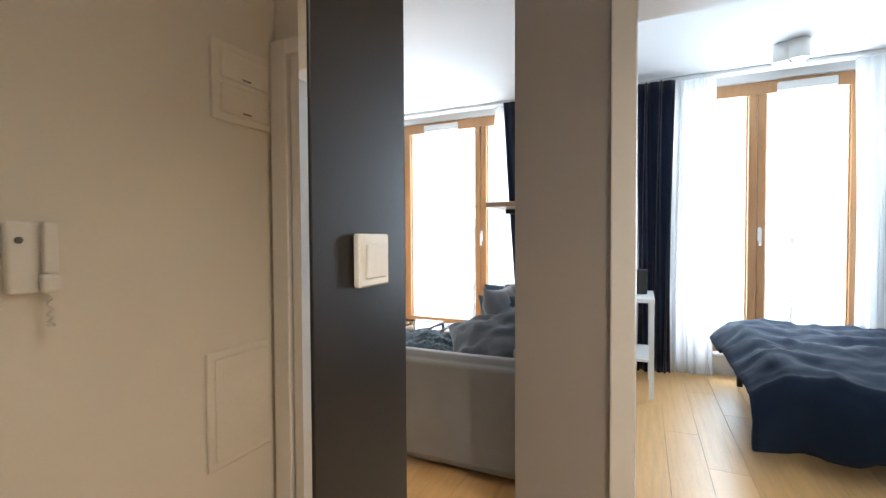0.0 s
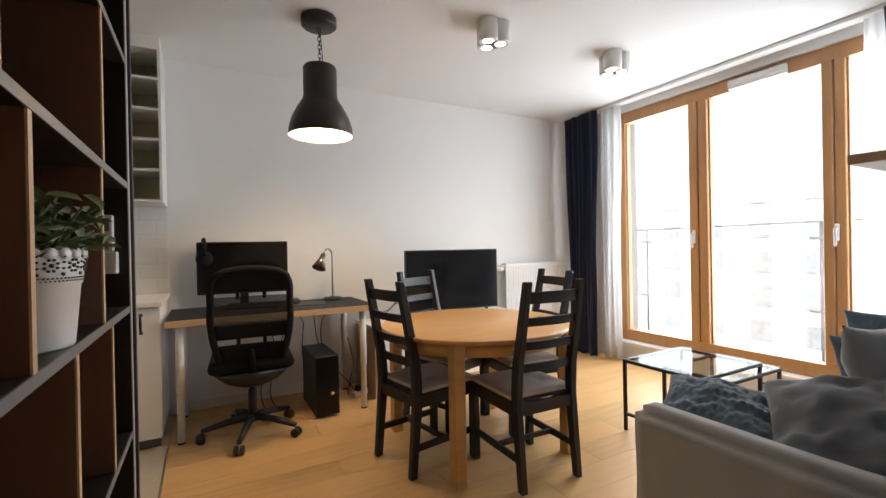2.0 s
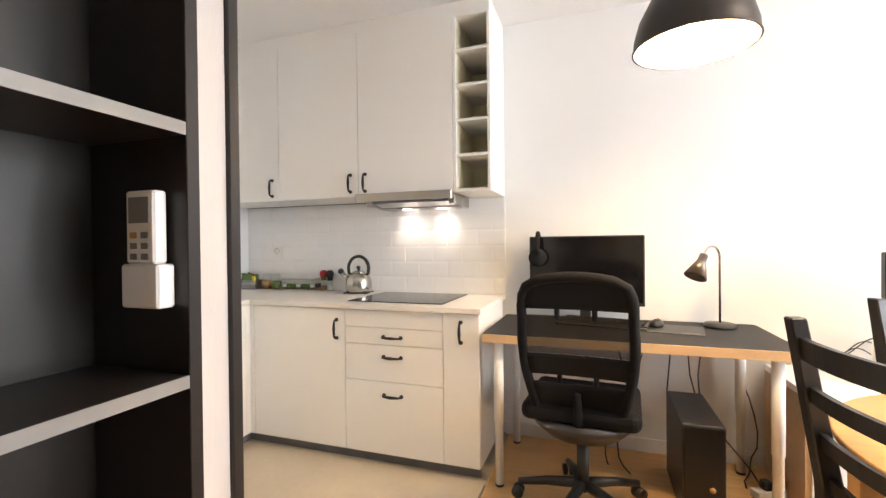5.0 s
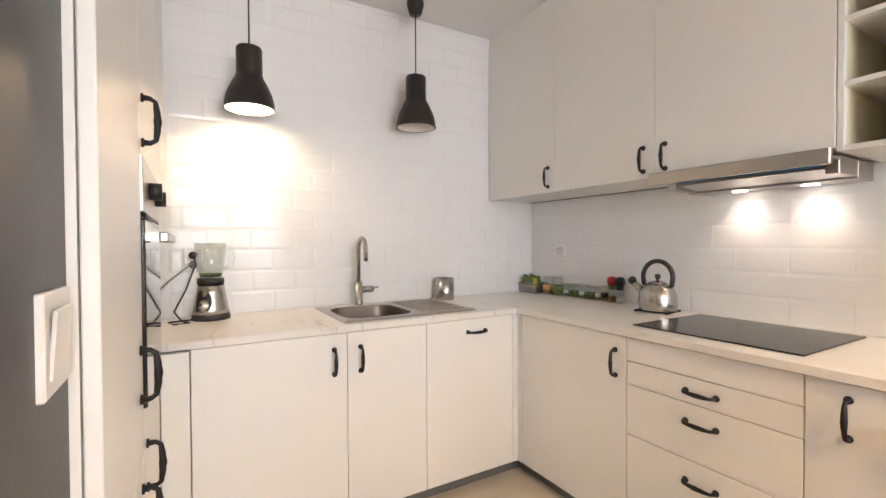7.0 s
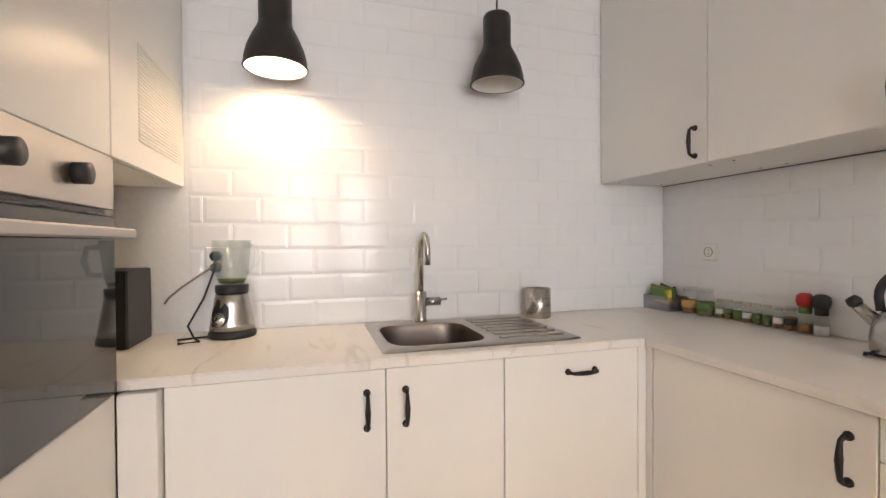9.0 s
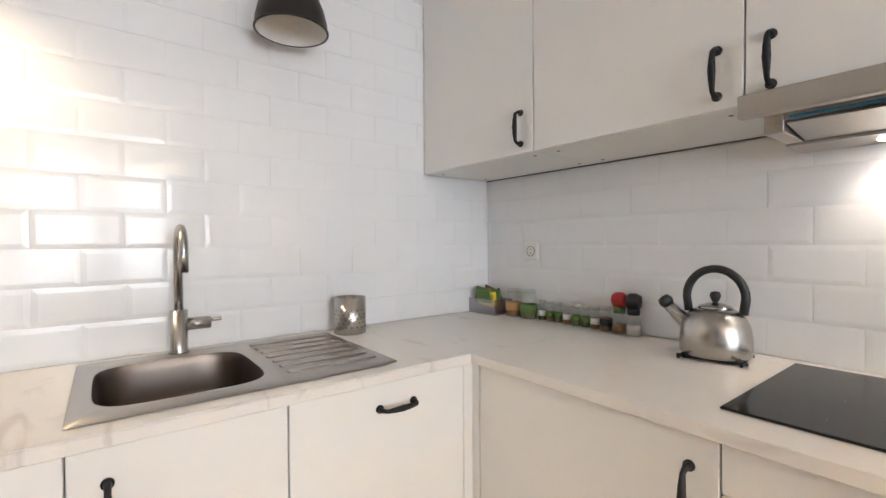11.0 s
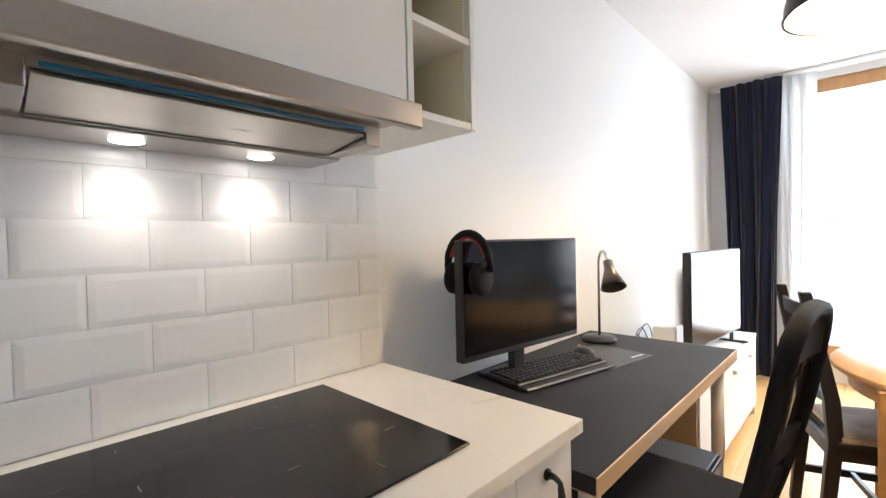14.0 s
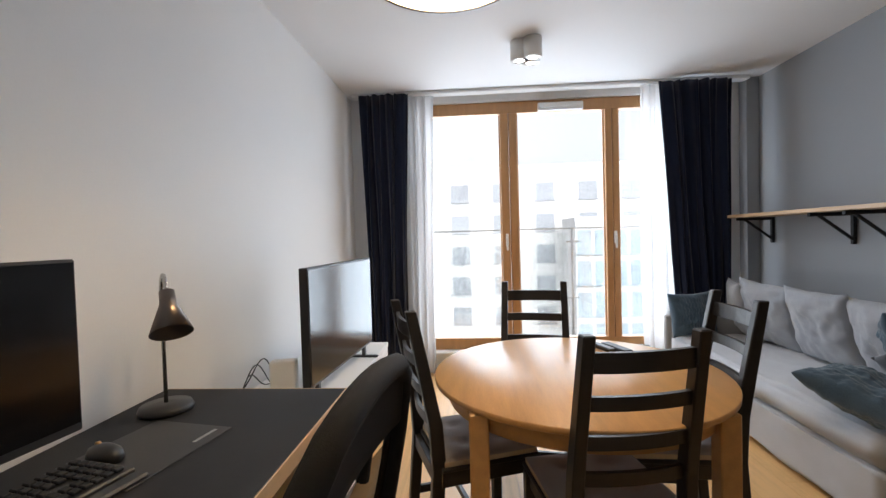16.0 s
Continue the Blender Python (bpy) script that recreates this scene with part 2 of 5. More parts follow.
TINT = glass("translucent_box", (0.93, 0.91, 0.93), 0.3, 0.25)
JARLID = mat("pale_jar_lid", (0.50, 0.47, 0.40), 0.4, bump=0)
PANELP = mat("cream_panel_paint", (0.78, 0.75, 0.68), 0.55, bump=0.005)
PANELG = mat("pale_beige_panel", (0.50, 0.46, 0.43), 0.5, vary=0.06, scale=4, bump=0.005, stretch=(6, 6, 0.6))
BLUE = mat("blue_film", (0.02, 0.16, 0.32), 0.3, bump=0)
FACADE = mat("pale_facade", (0.66, 0.66, 0.65), 0.8, vary=0.04, scale=0.2, fine=2, bump=0, space="World")
FWIN = mat("facade_window", (0.36, 0.38, 0.40), 0.25, vary=0.15, scale=0.3, bump=0, space="World")
FBLUE = mat("blue_facade_glass", (0.40, 0.48, 0.53), 0.25, vary=0.3, scale=0.4, bump=0, space="World")
GROUND = mat("pale_ground", (0.30, 0.30, 0.29), 0.9, vary=0.1, scale=0.1, fine=2, bump=0, space="World")
GALV = mat("galvanised_steel", (0.62, 0.63, 0.64), 0.45, metal=0.3, vary=0.06, bump=0.004)
CONC = mat("balcony_concrete", (0.5, 0.5, 0.48), 0.85, vary=0.08, space="World")

# ---- mesh helpers ----


def B():
    return bmesh.new()


def box(bm, x0, x1, y0, y1, z0, z1, bev=0.0, m=None):
    """Adds a box, its edges cut by bev, moved by m."""
    t = bmesh.new()
    r = bmesh.ops.create_cube(t, size=1)
    for v in r["verts"]:
        v.co = Vector(((x0 + x1) / 2 + v.co.x * (x1 - x0), (y0 + y1) / 2 + v.co.y * (y1 - y0), (z0 + z1) / 2 + v.co.z * (z1 - z0)))
    if bev:
        bmesh.ops.bevel(t, geom=t.edges[:], offset=bev, segments=1 if bev < 0.006 else 3, affect="EDGES", profile=0.5)
    return merge(bm, t, m)


def merge(bm, t, m=None, smooth=False):
    if m is not None:
        t.transform(m)
    table = {v: bm.verts.new(v.co) for v in t.verts}
    for f in t.faces:
        try:
            g = bm.faces.new([table[v] for v in f.verts])
            g.smooth = smooth or f.smooth
        except ValueError:
            pass
    t.free()
    return bm


def lathe(bm, profile, n=32, centre=(0, 0, 0), m=None, close=False):
    """Turns (radius, height) pairs about z."""
    t = bmesh.new()
    rings = []
    for r, z in profile:
        if r < 1e-5:
            rings.append([t.verts.new((0, 0, z))])
        else:
            rings.append([t.verts.new((r * math.cos(6.2832 * i / n), r * math.sin(6.2832 * i / n), z)) for i in range(n)])
    for a, b in zip(rings, rings[1:]):
        for i in range(n):
            j = (i + 1) % n
            q = [a[i % len(a)], a[j % len(a)], b[j % len(b)], b[i % len(b)]]
            q = list(dict.fromkeys(q))
            if len(q) > 2:
                f = t.faces.new(q)
                f.smooth = True
    bmesh.ops.recalc_face_normals(t, faces=t.faces[:])
    t.transform(Matrix.Translation(centre))
    return merge(bm, t, m)


def cyl(bm, p, q, r, n=16, r2=None):
    """A rod from p to q."""
    p, q = Vector(p), Vector(q)
    d = q - p
    r2 = r if r2 is None else r2
    m = Matrix.Translation(p) @ d.to_track_quat("Z", "Y").to_matrix().to_4x4()
    return lathe(bm, [(0, 0), (r, 0), (r2, d.length), (0, d.length)], n, m=m)


def tube(bm, pts, r, n=8):
    """A round bar along points; r may be a list."""
    pts = [Vector(p) for p in pts]
    t = bmesh.new()
    rings = []
    up = Vector((0.013, 0.021, 1))
    for i, p in enumerate(pts):
        d = (pts[min(i + 1, len(pts) - 1)] - pts[max(i - 1, 0)]).normalized()
        a = d.cross(up)
        a = (a if a.length > 0.05 else d.cross(Vector((1, 0.01, 0)))).normalized()
        b = d.cross(a).normalized()
        if rings and a.dot(last) < 0:
            a, b = -a, -b
        last = a
        rr = r[i] if isinstance(r, (list, tuple)) else r
        rings.append([t.verts.new(p + rr * (a * math.cos(6.2832 * k / n) + b * math.sin(6.2832 * k / n))) for k in range(n)])
    for a, b in zip(rings, rings[1:]):
        for k in range(n):
            f = t.faces.new((a[k], a[(k + 1) % n], b[(k + 1) % n], b[k]))
            f.smooth = True
    t.faces.new(rings[0])
    t.faces.new(rings[-1][::-1])
    bmesh.ops.recalc_face_normals(t, faces=t.faces[:])
    return merge(bm, t)


def arc(c, r, a0, a1, n, plane="xz"):
    out = []
    for i in range(n + 1):
        a = radians(a0 + (a1 - a0) * i / n)
        u, w = r * math.cos(a), r * math.sin(a)
        out.append((c[0] + u, c[1], c[2] + w) if plane == "xz" else (c[0], c[1] + u, c[2] + w) if plane == "yz" else (c[0] + u, c[1] + w, c[2]))
    return out


def part(name, bm, material, parent=None, label=""):
    me = bpy.data.meshes.new(name)
    bm.normal_update()
    bm.to_mesh(me)
    bm.free()
    for q in material if isinstance(material, (list, tuple)) else [material]:
        me.materials.append(q)
    ob = new(name, me)
    if parent is not None:
        ob.parent = parent
    if label:
        ob["label"] = label
    return ob


def thing(name, label, category, x=0, y=0, z=0, rz=0, group="", kind=""):
    e = new(name)
    e.empty_display_size = 0.1
    e.matrix_basis = pose(x, y, z, 0, 0, rz)
    return tagged(e, label, category, group, kind)


def slab(name, x0, x1, y0, y1, z0, z1, material, bev=0.0, label="", category=""):
    return tagged(part(name, box(B(), x0, x1, y0, y1, z0, z1, bev), material), label, category, kind="structure")


H = 2.65
# ---- structure ----
slab("floor_base", 0, 6.2, -6.8, 0, -0.2, -0.012, JOINT, label="dark joint under the laminate boards", category="floor")
slab("floor_kitchen", 0.0, 2.12, -2.3, 0, -0.010, 0.0, KFLOOR, label="pale beige kitchen floor", category="floor")
slab("ceiling", -0.2, 6.5, -7.0, 0.2, H, H + 0.2, CEIL, label="plain white painted ceiling", category="ceiling")
slab("wall_north", -0.2, 6.2, 0.0, 0.2, -0.2, H, WALL, label="white painted wall behind kitchen and desk", category="wall")
slab("wall_west", -0.2, 0.0, -7.0, 0.0, -0.2, H, WALL, label="white painted wall behind the sink", category="wall")
slab("wall_south", 0.0, 6.2, -7.0, -6.8, -0.2, H, WALL, label="plain white closing wall", category="wall")
# window wall with two openings
LY0, LY1, BY0, BY1, WZ0, WZ1 = -3.30, -0.66, -5.72, -4.42, 0.20, 2.58
for i, (a, b, c, d) in enumerate([(-7.0, BY0, -0.2, H), (BY1, LY0, -0.2, H), (LY1, 0.2, -0.2, H), (BY0, BY1, -0.2, WZ0), (BY0, BY1, WZ1, H), (LY0, LY1, -0.2, WZ0), (LY0, LY1, WZ1, H)]):
    slab("wall_east_%d" % i, 6.2, 6.5, a, b, c, d, WALL, label="white painted outer wall round the windows", category="wall")
slab("wall_sofa", 3.1, 6.2, -3.83, -3.71, 0, H, GREY, label="grey painted wall behind the sofa", category="wall")
slab("wall_bedroom_side", 3.22, 6.2, -3.97, -3.833, 0, H, WALL, label="white painted bedroom wall", category="wall")
slab("wall_end_face", 3.0955, 3.0995, -4.02, -3.711, 0, H, TAUPE, label="taupe painted end face of the wall", category="wall")
slab("wall_end", 3.1, 3.217, -4.02, -3.833, 0, H, TAUPE, label="taupe painted wall end beside the bedroom door", category="wall")
slab("wall_door_south", 3.1, 3.22, -6.8, -4.97, 0, H, HALLP, label="cream wall beside the bedroom door", category="wall")
slab("wall_door_head", 3.1, 3.22, -4.97, -4.023, 2.09, H, HALLP, label="cream wall above the bedroom door", category="wall")
slab("wall_hall", 0.0, 1.948, -2.62, -2.52, 0, H, HALLP, label="cream painted hall wall with service panels", category="wall")
slab("wall_hall_west", 0.68, 0.80, -6.8, -2.623, 0, H, HALLP, label="cream painted hall wall with a white door", category="wall")
slab("pipe_casing", 6.08, 6.197, -3.707, -3.60, 0, H, GREY, 0.004, label="grey boxed pipe in the corner", category="casing")
for nm, a in (("baseboard_north", (2.1, 6.05, -0.015, -0.002)), ("baseboard_sofa", (3.1, 6.05, -3.707, -3.695)), ("baseboard_hall", (0.84, 1.9, -2.635, -2.623)), ("baseboard_bedroom", (3.25, 6.1, -3.985, -3.973))):
    slab(nm, *a, 0, 0.08, WHITE, 0.003, label="white baseboard along the wall", category="baseboard")
slab("mirror_panel", 1.949, 1.961, -3.804, -2.64, 0.01, 2.60, MIRROR, label="tall mirror on the back of the bookcase", category="mirror")

# ---- windows, balcony and the street beyond ----


def window(name, y0, y1, mullions, label):
    """A wooden window with panes between posts, in the opening y0..y1."""
    w = thing(name, label, "window", 6.24, (y0 + y1) / 2, WZ0, kind="structure")
    o = -(y0 + y1) / 2
    f = B()
    box(f, 0, 0.09, y0 + o, y1 + o, 2.27, WZ1 - WZ0, 0.004)
    box(f, 0, 0.09, y0 + o, y1 + o, 0.0, 0.11, 0.004)
    box(f, 0, 0.09, y0 + o, y0 + o + 0.07, 0.11, 2.27, 0.004)
    box(f, 0, 0.09, y1 + o - 0.07, y1 + o, 0.11, 2.27, 0.004)
    part("frame", f, WINW, w)
    edges = [y0 + 0.07]
    for a, b in mullions:
        c = (a + b) / 2
        part("mullion", box(box(B(), -0.012, 0.09, a + o, c + o - 0.003, 0.111, 2.269, 0.005), -0.022, 0.085, c + o + 0.003, b + o, 0.111, 2.269, 0.008), WINW, w)
        edges += [a, b]
    edges.append(y1 - 0.07)
    for a, b in zip(edges[::2], edges[1::2]):
        p = part("pane", box(B(), 0.04, 0.055, a + o + 0.001, b + o - 0.001, 0.112, 2.268), GLASS, w)
        p.visible_shadow = False
        g = B()
        for q in ((a, a + 0.012), (b - 0.012, b)):
            box(g, 0.02, 0.038, q[0] + o, q[1] + o, 0.112, 2.268, 0.003)
        part("glazing_bead", g, WINW, w)
    return w


lw = window("window_1", LY0, LY1, [(-2.54, -2.41), (-1.59, -1.43)], "tall living room window with pine frame, closed")
bw = window("window_2", BY0, BY1, [(-5.08, -4.95)], "tall bedroom window with pine frame, closed")


def window_handle(w, y):
    h = part("window_handle", box(B(), -0.037, -0.022, y - 0.013, y + 0.013, 1.00, 1.12, 0.004), WPLAS, w, "white window handle")
    k = cyl(B(), (-0.037, y, 1.08), (-0.062, y, 1.08), 0.009, 12)
    box(k, -0.066, -0.050, y - 0.009, y + 0.009, 0.96, 1.09, 0.004)
    part("lever", k, WPLAS, h)


oy = (LY0 + LY1) / 2
window_handle(lw, -2.49 - oy)
window_handle(lw, -1.475 - oy)
window_handle(bw, -5.035 - (BY0 + BY1) / 2)
for y, w in ((-2.0, 0.42), (-5.35, 0.40)):
    v = thing("window_vent", "white slotted trickle vent on the window head", "vent", 6.225, y, 2.47)
    part("cover", box(B(), -0.035, 0.01, -w / 2, w / 2, 0.0, 0.075, 0.01), WPLAS, v)
    part("flap", box(B(), -0.045, -0.036, -w / 2 + 0.02, w / 2 - 0.02, 0.02, 0.04, 0.003), WPLAS, v)
for nm, a, b in (("window_sill_1", LY0, LY1), ("window_sill_2", BY0, BY1)):
    slab(nm, 6.15, 6.238, a, b, WZ0 - 0.03, WZ0 - 0.002, WPLAS, 0.005, label="white low window sill", category="sill")
# ceiling track for the curtains
slab("curtain_track_1", 6.02, 6.12, -3.6, -0.05, H - 0.03, H - 0.002, WHITE, 0.004, label="white ceiling curtain track", category="track")
slab("curtain_track_2", 6.02, 6.12, -6.5, -4.0, H - 0.03, H - 0.002, WHITE, 0.004, label="white ceiling curtain track", category="track")


def curtain(name, label, x, y0, y1, z0, z1, material, waves, depth, gather=1.0, lean=0.0):
    """Pleated cloth hanging from z1, narrower lower down by gather."""
    t = thing(name, label, "curtain", x, (y0 + y1) / 2, z0)
    bm = bmesh.new()
    nu, nv = waves * 10, 22
    rng = random.Random(name + str(y0))
    ph = [rng.uniform(-0.5, 0.5) for _ in range(waves + 2)]
    grid = []
    for j in range(nv + 1):
        v = j / nv
        row = []
        for i in range(nu + 1):
            u = i / nu
            k = gather + (1 - gather) * v ** 1.4
            yy = (u - 0.5) * (y1 - y0) * k + lean * (1 - v)
            a = u * waves * 6.2832 + ph[int(u * waves)] * 0.9 * math.sin(3 * v + u * 9)
            d = depth * (0.55 + 0.45 * math.sin(u * 17 + 2 * v)) * (1 - 0.35 * v)
            row.append(bm.verts.new((d * math.sin(a) + 0.008 * math.sin(9 * v + 5 * u), yy + 0.012 * math.sin(a * 0.5 + v * 4), v * (z1 - z0))))
        grid.append(row)
    for j in range(nv):
        for i in range(nu):
            bm.faces.new((grid[j][i], grid[j][i + 1], grid[j + 1][i + 1], grid[j + 1][i])).smooth = True
    p = part("cloth", bm, material, t)
    md = p.modifiers.new("thickness", "SOLIDIFY")
    md.thickness = 0.003
    return t


curtain("curtain", "dark navy full-length curtain, drawn aside beside the radiator", 5.98, -0.58, -0.14, 0.02, 2.62, NAVY, 7, 0.05, 0.82)
curtain("curtain", "dark navy full-length curtain, drawn aside behind the sofa", 5.99, -3.42, -2.80, 0.02, 2.62, NAVY, 8, 0.05, 0.72, -0.09)
curtain("sheer_curtain", "white sheer curtain gathered at the window", 6.08, -0.80, -0.56, 0.02, 2.62, SHEER, 6, 0.035, 0.8)
curtain("sheer_curtain", "white sheer curtain gathered at the window", 6.08, -2.98, -2.68, 0.02, 2.62, SHEER, 6, 0.035, 1.3, -0.06)
curtain("curtain", "dark navy full-length bedroom curtain, drawn aside", 5.99, -4.36, -4.06, 0.02, 2.62, NAVY, 5, 0.05, 0.9)
curtain("sheer_curtain", "white sheer bedroom curtain, drawn aside", 6.06, -4.68, -4.33, 0.02, 2.62, SHEER, 8, 0.035, 1.0)
curtain("sheer_curtain", "white sheer bedroom curtain, drawn aside", 6.06, -6.25, -5.62, 0.02, 2.62, SHEER, 11, 0.035, 1.0)

slab("balcony", 6.5, 7.6, -7.0, 0.6, -0.2, 0.0, CONC, label="grey concrete balcony slab", category="balcony")
rail = thing("balcony_railing", "glass balcony railing with slim steel posts", "railing", 6.75, -3.2, 0.0)
for i in range(6):
    y = 3.55 - i * 1.60 - 0.95
    p = B()
    cyl(p, (0, y, 0), (0, y, 1.36), 0.012, 10)
    post = part("post", p, GALV, rail)
    for z in (0.62, 1.22):
        part("clamp", cyl(B(), (-0.02, y - 0.07, z), (-0.02, y + 0.07, z), 0.010, 8), GALV, post)
    g = part("pane", box(B(), -0.005, 0.005, y - 1.56, y - 0.04, 0.12, 1.32), GLASS, rail)
    g.visible_shadow = False
part("handrail", tube(B(), [(0, -4.7, 1.36), (0, 3.7, 1.36)], 0.008, 8), GALV, rail)

ground = tagged(part("ground", box(B(), -300, 900, -700, 700, -14.4, -14.0), GROUND), "pale ground far below the window", "ground", kind="structure")


def house(name, label, x, y, w, d, h, storeys, bays, wall, pane, ww, wh, z0=-14.0):
    t = thing(name, label, "building", x, y, z0)
    part("wall", box(B(), 0, d, -w / 2, w / 2, 0, h), wall, t)
    part("roof", box(B(), -0.05, d + 0.05, -w / 2 - 0.05, w / 2 + 0.05, h + 0.01, h + 0.4), wall, t)
    me = None
    for s in range(storeys):
        for b in range(bays):
            yy, zz = -w / 2 + (b + 0.5) * w / bays, 1.0 + s * (h - 1.0) / storeys
            if me is None:
                wd = part("window", box(box(box(B(), -0.06, 0.02, -ww / 2, ww / 2, 0, wh), -0.10, -0.06, -0.05, 0.05, 0, wh), -0.16, -0.06, -ww / 2 - 0.1, ww / 2 + 0.1, -0.12, 0.0), pane, t)
                me = wd.data
            else:
                wd = new("window", me)
                wd.parent = t
            wd.location = (0, yy, zz)
    return t


house("apartment_building", "pale apartment building with rows of windows across the street", 44, 6, 64, 14, 21.5, 7, 16, FACADE, FWIN, 1.7, 1.6)
house("office_building", "blue glazed office building across the street", 38, -12.2, 5.6, 5, 16.2, 6, 4, FACADE, FBLUE, 1.1, 1.9)

# ---- kitchen ----


def handle_mesh(bm, length=0.106):
    """A country style black bow handle along z, standing off towards -y."""
    h = length / 2
    tube(bm, [(0, 0, -h), (0, -0.018, -h), (0, -0.029, -h * 0.86), (0, -0.032, -h * 0.4), (0, -0.033, 0), (0, -0.032, h * 0.4), (0, -0.029, h * 0.86), (0, -0.018, h), (0, 0, h)],
         [0.008, 0.006, 0.0055, 0.0075, 0.009, 0.0075, 0.0055, 0.006, 0.008], 8)
    for s in (-h, h):
        cyl(bm, (0, 0, s), (0, -0.005, s), 0.011, 12)
    return bm


HANDLE = handle_mesh(B())
HM = bpy.data.meshes.new("handle")
HANDLE.to_mesh(HM)
HANDLE.free()
HM.materials.append(IRON)


def handle(parent, x, y, z, flat=False, turn=0):
    ob = new("handle", HM)
    ob.parent = parent
    ob.matrix_basis = pose(x, y, z, 0, 90 if flat else 0, 0) if turn == 0 else pose(x, y, z, 0, 0, turn) @ pose(0, 0, 0, 0, 90 if flat else 0, 0)
    ob["label"] = "black iron bow handle"
    return ob


def base_unit(name, label, x0, x1, fronts, y=-0.645, depth=0.60, z1=0.8765, turn=0, at=None):
    """A base cabinet; fronts are (z0, z1, handle x, handle z, flat). Front faces -y before turning."""
    t = thing(name, label, "cabinet", *(at or (x0, y + 0.02, 0)), turn)
    w = x1 - x0
    part("body", box(B(), 0.001, w - 0.001, 0.001, depth - 0.005, 0.065, z1), CABIN, t)
    for a, b, hx, hz, flat in fronts:
        d = part("drawer_front" if flat and len(fronts) > 1 else "door", box(B(), 0.0015, w - 0.0015, -0.02, -0.001, a + 0.0015, b - 0.0015, 0.002), CAB, t)
        if hx is not None:
            handle(d, hx, -0.02, hz, flat)
    return t


base_unit("corner_cabinet", "cream base cabinet with one door beside the corner", 0.64, 1.294, [(0.065, 0.872, 0.60, 0.755, False)])
base_unit("drawer_cabinet", "cream drawer cabinet under the hob, closed", 1.294, 1.892, [(0.065, 0.474, 0.30, 0.40, True), (0.474, 0.68, 0.30, 0.615, True), (0.68, 0.775, 0.30, 0.725, True), (0.775, 0.872, None, 0, True)])
base_unit("narrow_cabinet", "narrow cream base cabinet at the worktop end", 1.892, 2.092, [(0.065, 0.872, 0.10, 0.775, False)])
# along the sink wall, fronts towards +x
for nm, lb, ya, yb, fr in (
    ("dishwasher", "integrated dishwasher behind a cream door", -1.207, -0.68, [(0.065, 0.872, 0.29, 0.805, True)]),
    ("sink_cabinet", "cream sink base cabinet with one door", -1.597, -1.207, [(0.065, 0.872, 0.06, 0.75, False)]),
    ("base_cabinet", "cream base cabinet with one door", -2.19, -1.597, [(0.065, 0.872, 0.535, 0.75, False)]),
):
    base_unit(nm, lb, 0, yb - ya, fr, depth=0.58, z1=0.70 if nm == "sink_cabinet" else 0.8765, turn=90, at=(0.588, ya, 0))
fil = thing("filler_panel", "cream filler strips in the cabinet corners", "filler", 0.588, -0.66, 0.0)
part("panel", box(box(B(), 0.001, 0.018, -0.018, 0.03, 0.065, 0.872, 0.002), 0.019, 0.05, 0.014, 0.034, 0.065, 0.872, 0.002), CAB, fil)
part("panel", box(B(), 0.001, 0.0615, -1.621, -1.532, 0.065, 0.872, 0.002), CAB, fil)
pl = thing("plinth", "dark grey recessed plinth under the base cabinets", "plinth", 0.55, -0.60, 0.0)
part("board", box(B(), 0.0, 0.015, -1.65, 0.03, 0.0, 0.064), PLINTH, pl)
part("board", box(B(), 0.016, 1.53, 0.0, 0.015, 0.0, 0.064), PLINTH, pl)

# worktop with openings left for the sink bowl
wt = thing("worktop", "pale marbled laminate worktop in an L shape", "worktop", 0.0, 0.0, 0.877)
SX0, SX1, SY0, SY1 = 0.13, 0.53, -1.575, -1.20
wb = B()
box(wb, 0.6245, 2.105, -0.665, -0.002, 0, 0.028, 0.0012)
part("long_top", wb, TOP, wt)
wb = B()
box(wb, 0.002, 0.624, SY1, -0.002, 0, 0.028, 0.0)
box(wb, 0.002, 0.624, -2.60, SY0, 0, 0.028, 0.0)
box(wb, 0.002, SX0, SY0, SY1, 0, 0.028, 0.0)
box(wb, SX1, 0.624, SY0, SY1, 0, 0.028, 0.0)
part("sink_top", wb, TOP, wt)
for a in ((0.624, 0.630, -2.26, -0.668, 0.0, 0.026),):
    part("front_edge", box(B(), *a, 0.002), TOP, wt)

# sink
sk = thing("sink", "stainless steel inset sink with drainer", "sink", 0.315, -1.243, 0.905)
X0, X1, Y0, Y1 = -0.26, 0.26, -0.358, 0.358
bx0, bx1, by0, by1 = SX0 - 0.315 + 0.012, SX1 - 0.315 - 0.012, SY0 + 1.243 + 0.012, SY1 + 1.243 - 0.012
bcx, bcy, bhx, bhy = (bx0 + bx1) / 2, (by0 + by1) / 2, (bx1 - bx0) / 2, (by1 - by0) / 2
SN = 96


def bowl_ring(bm, k, z, e=0.42):
    """A rounded rectangle, k times the size of the bowl's mouth."""
    out = []
    for i in range(SN):
        a = 6.2832 * i / SN
        ca, sa = math.cos(a), math.sin(a)
        out.append(bm.verts.new((bcx + k * bhx * math.copysign(abs(ca) ** e, ca), bcy + k * bhy * math.copysign(abs(sa) ** e, sa), z)))
    return out


def band(bm, p, q):
    for i in range(len(p)):
        bm.faces.new((p[i], p[(i + 1) % len(p)], q[(i + 1) % len(p)], q[i])).smooth = True


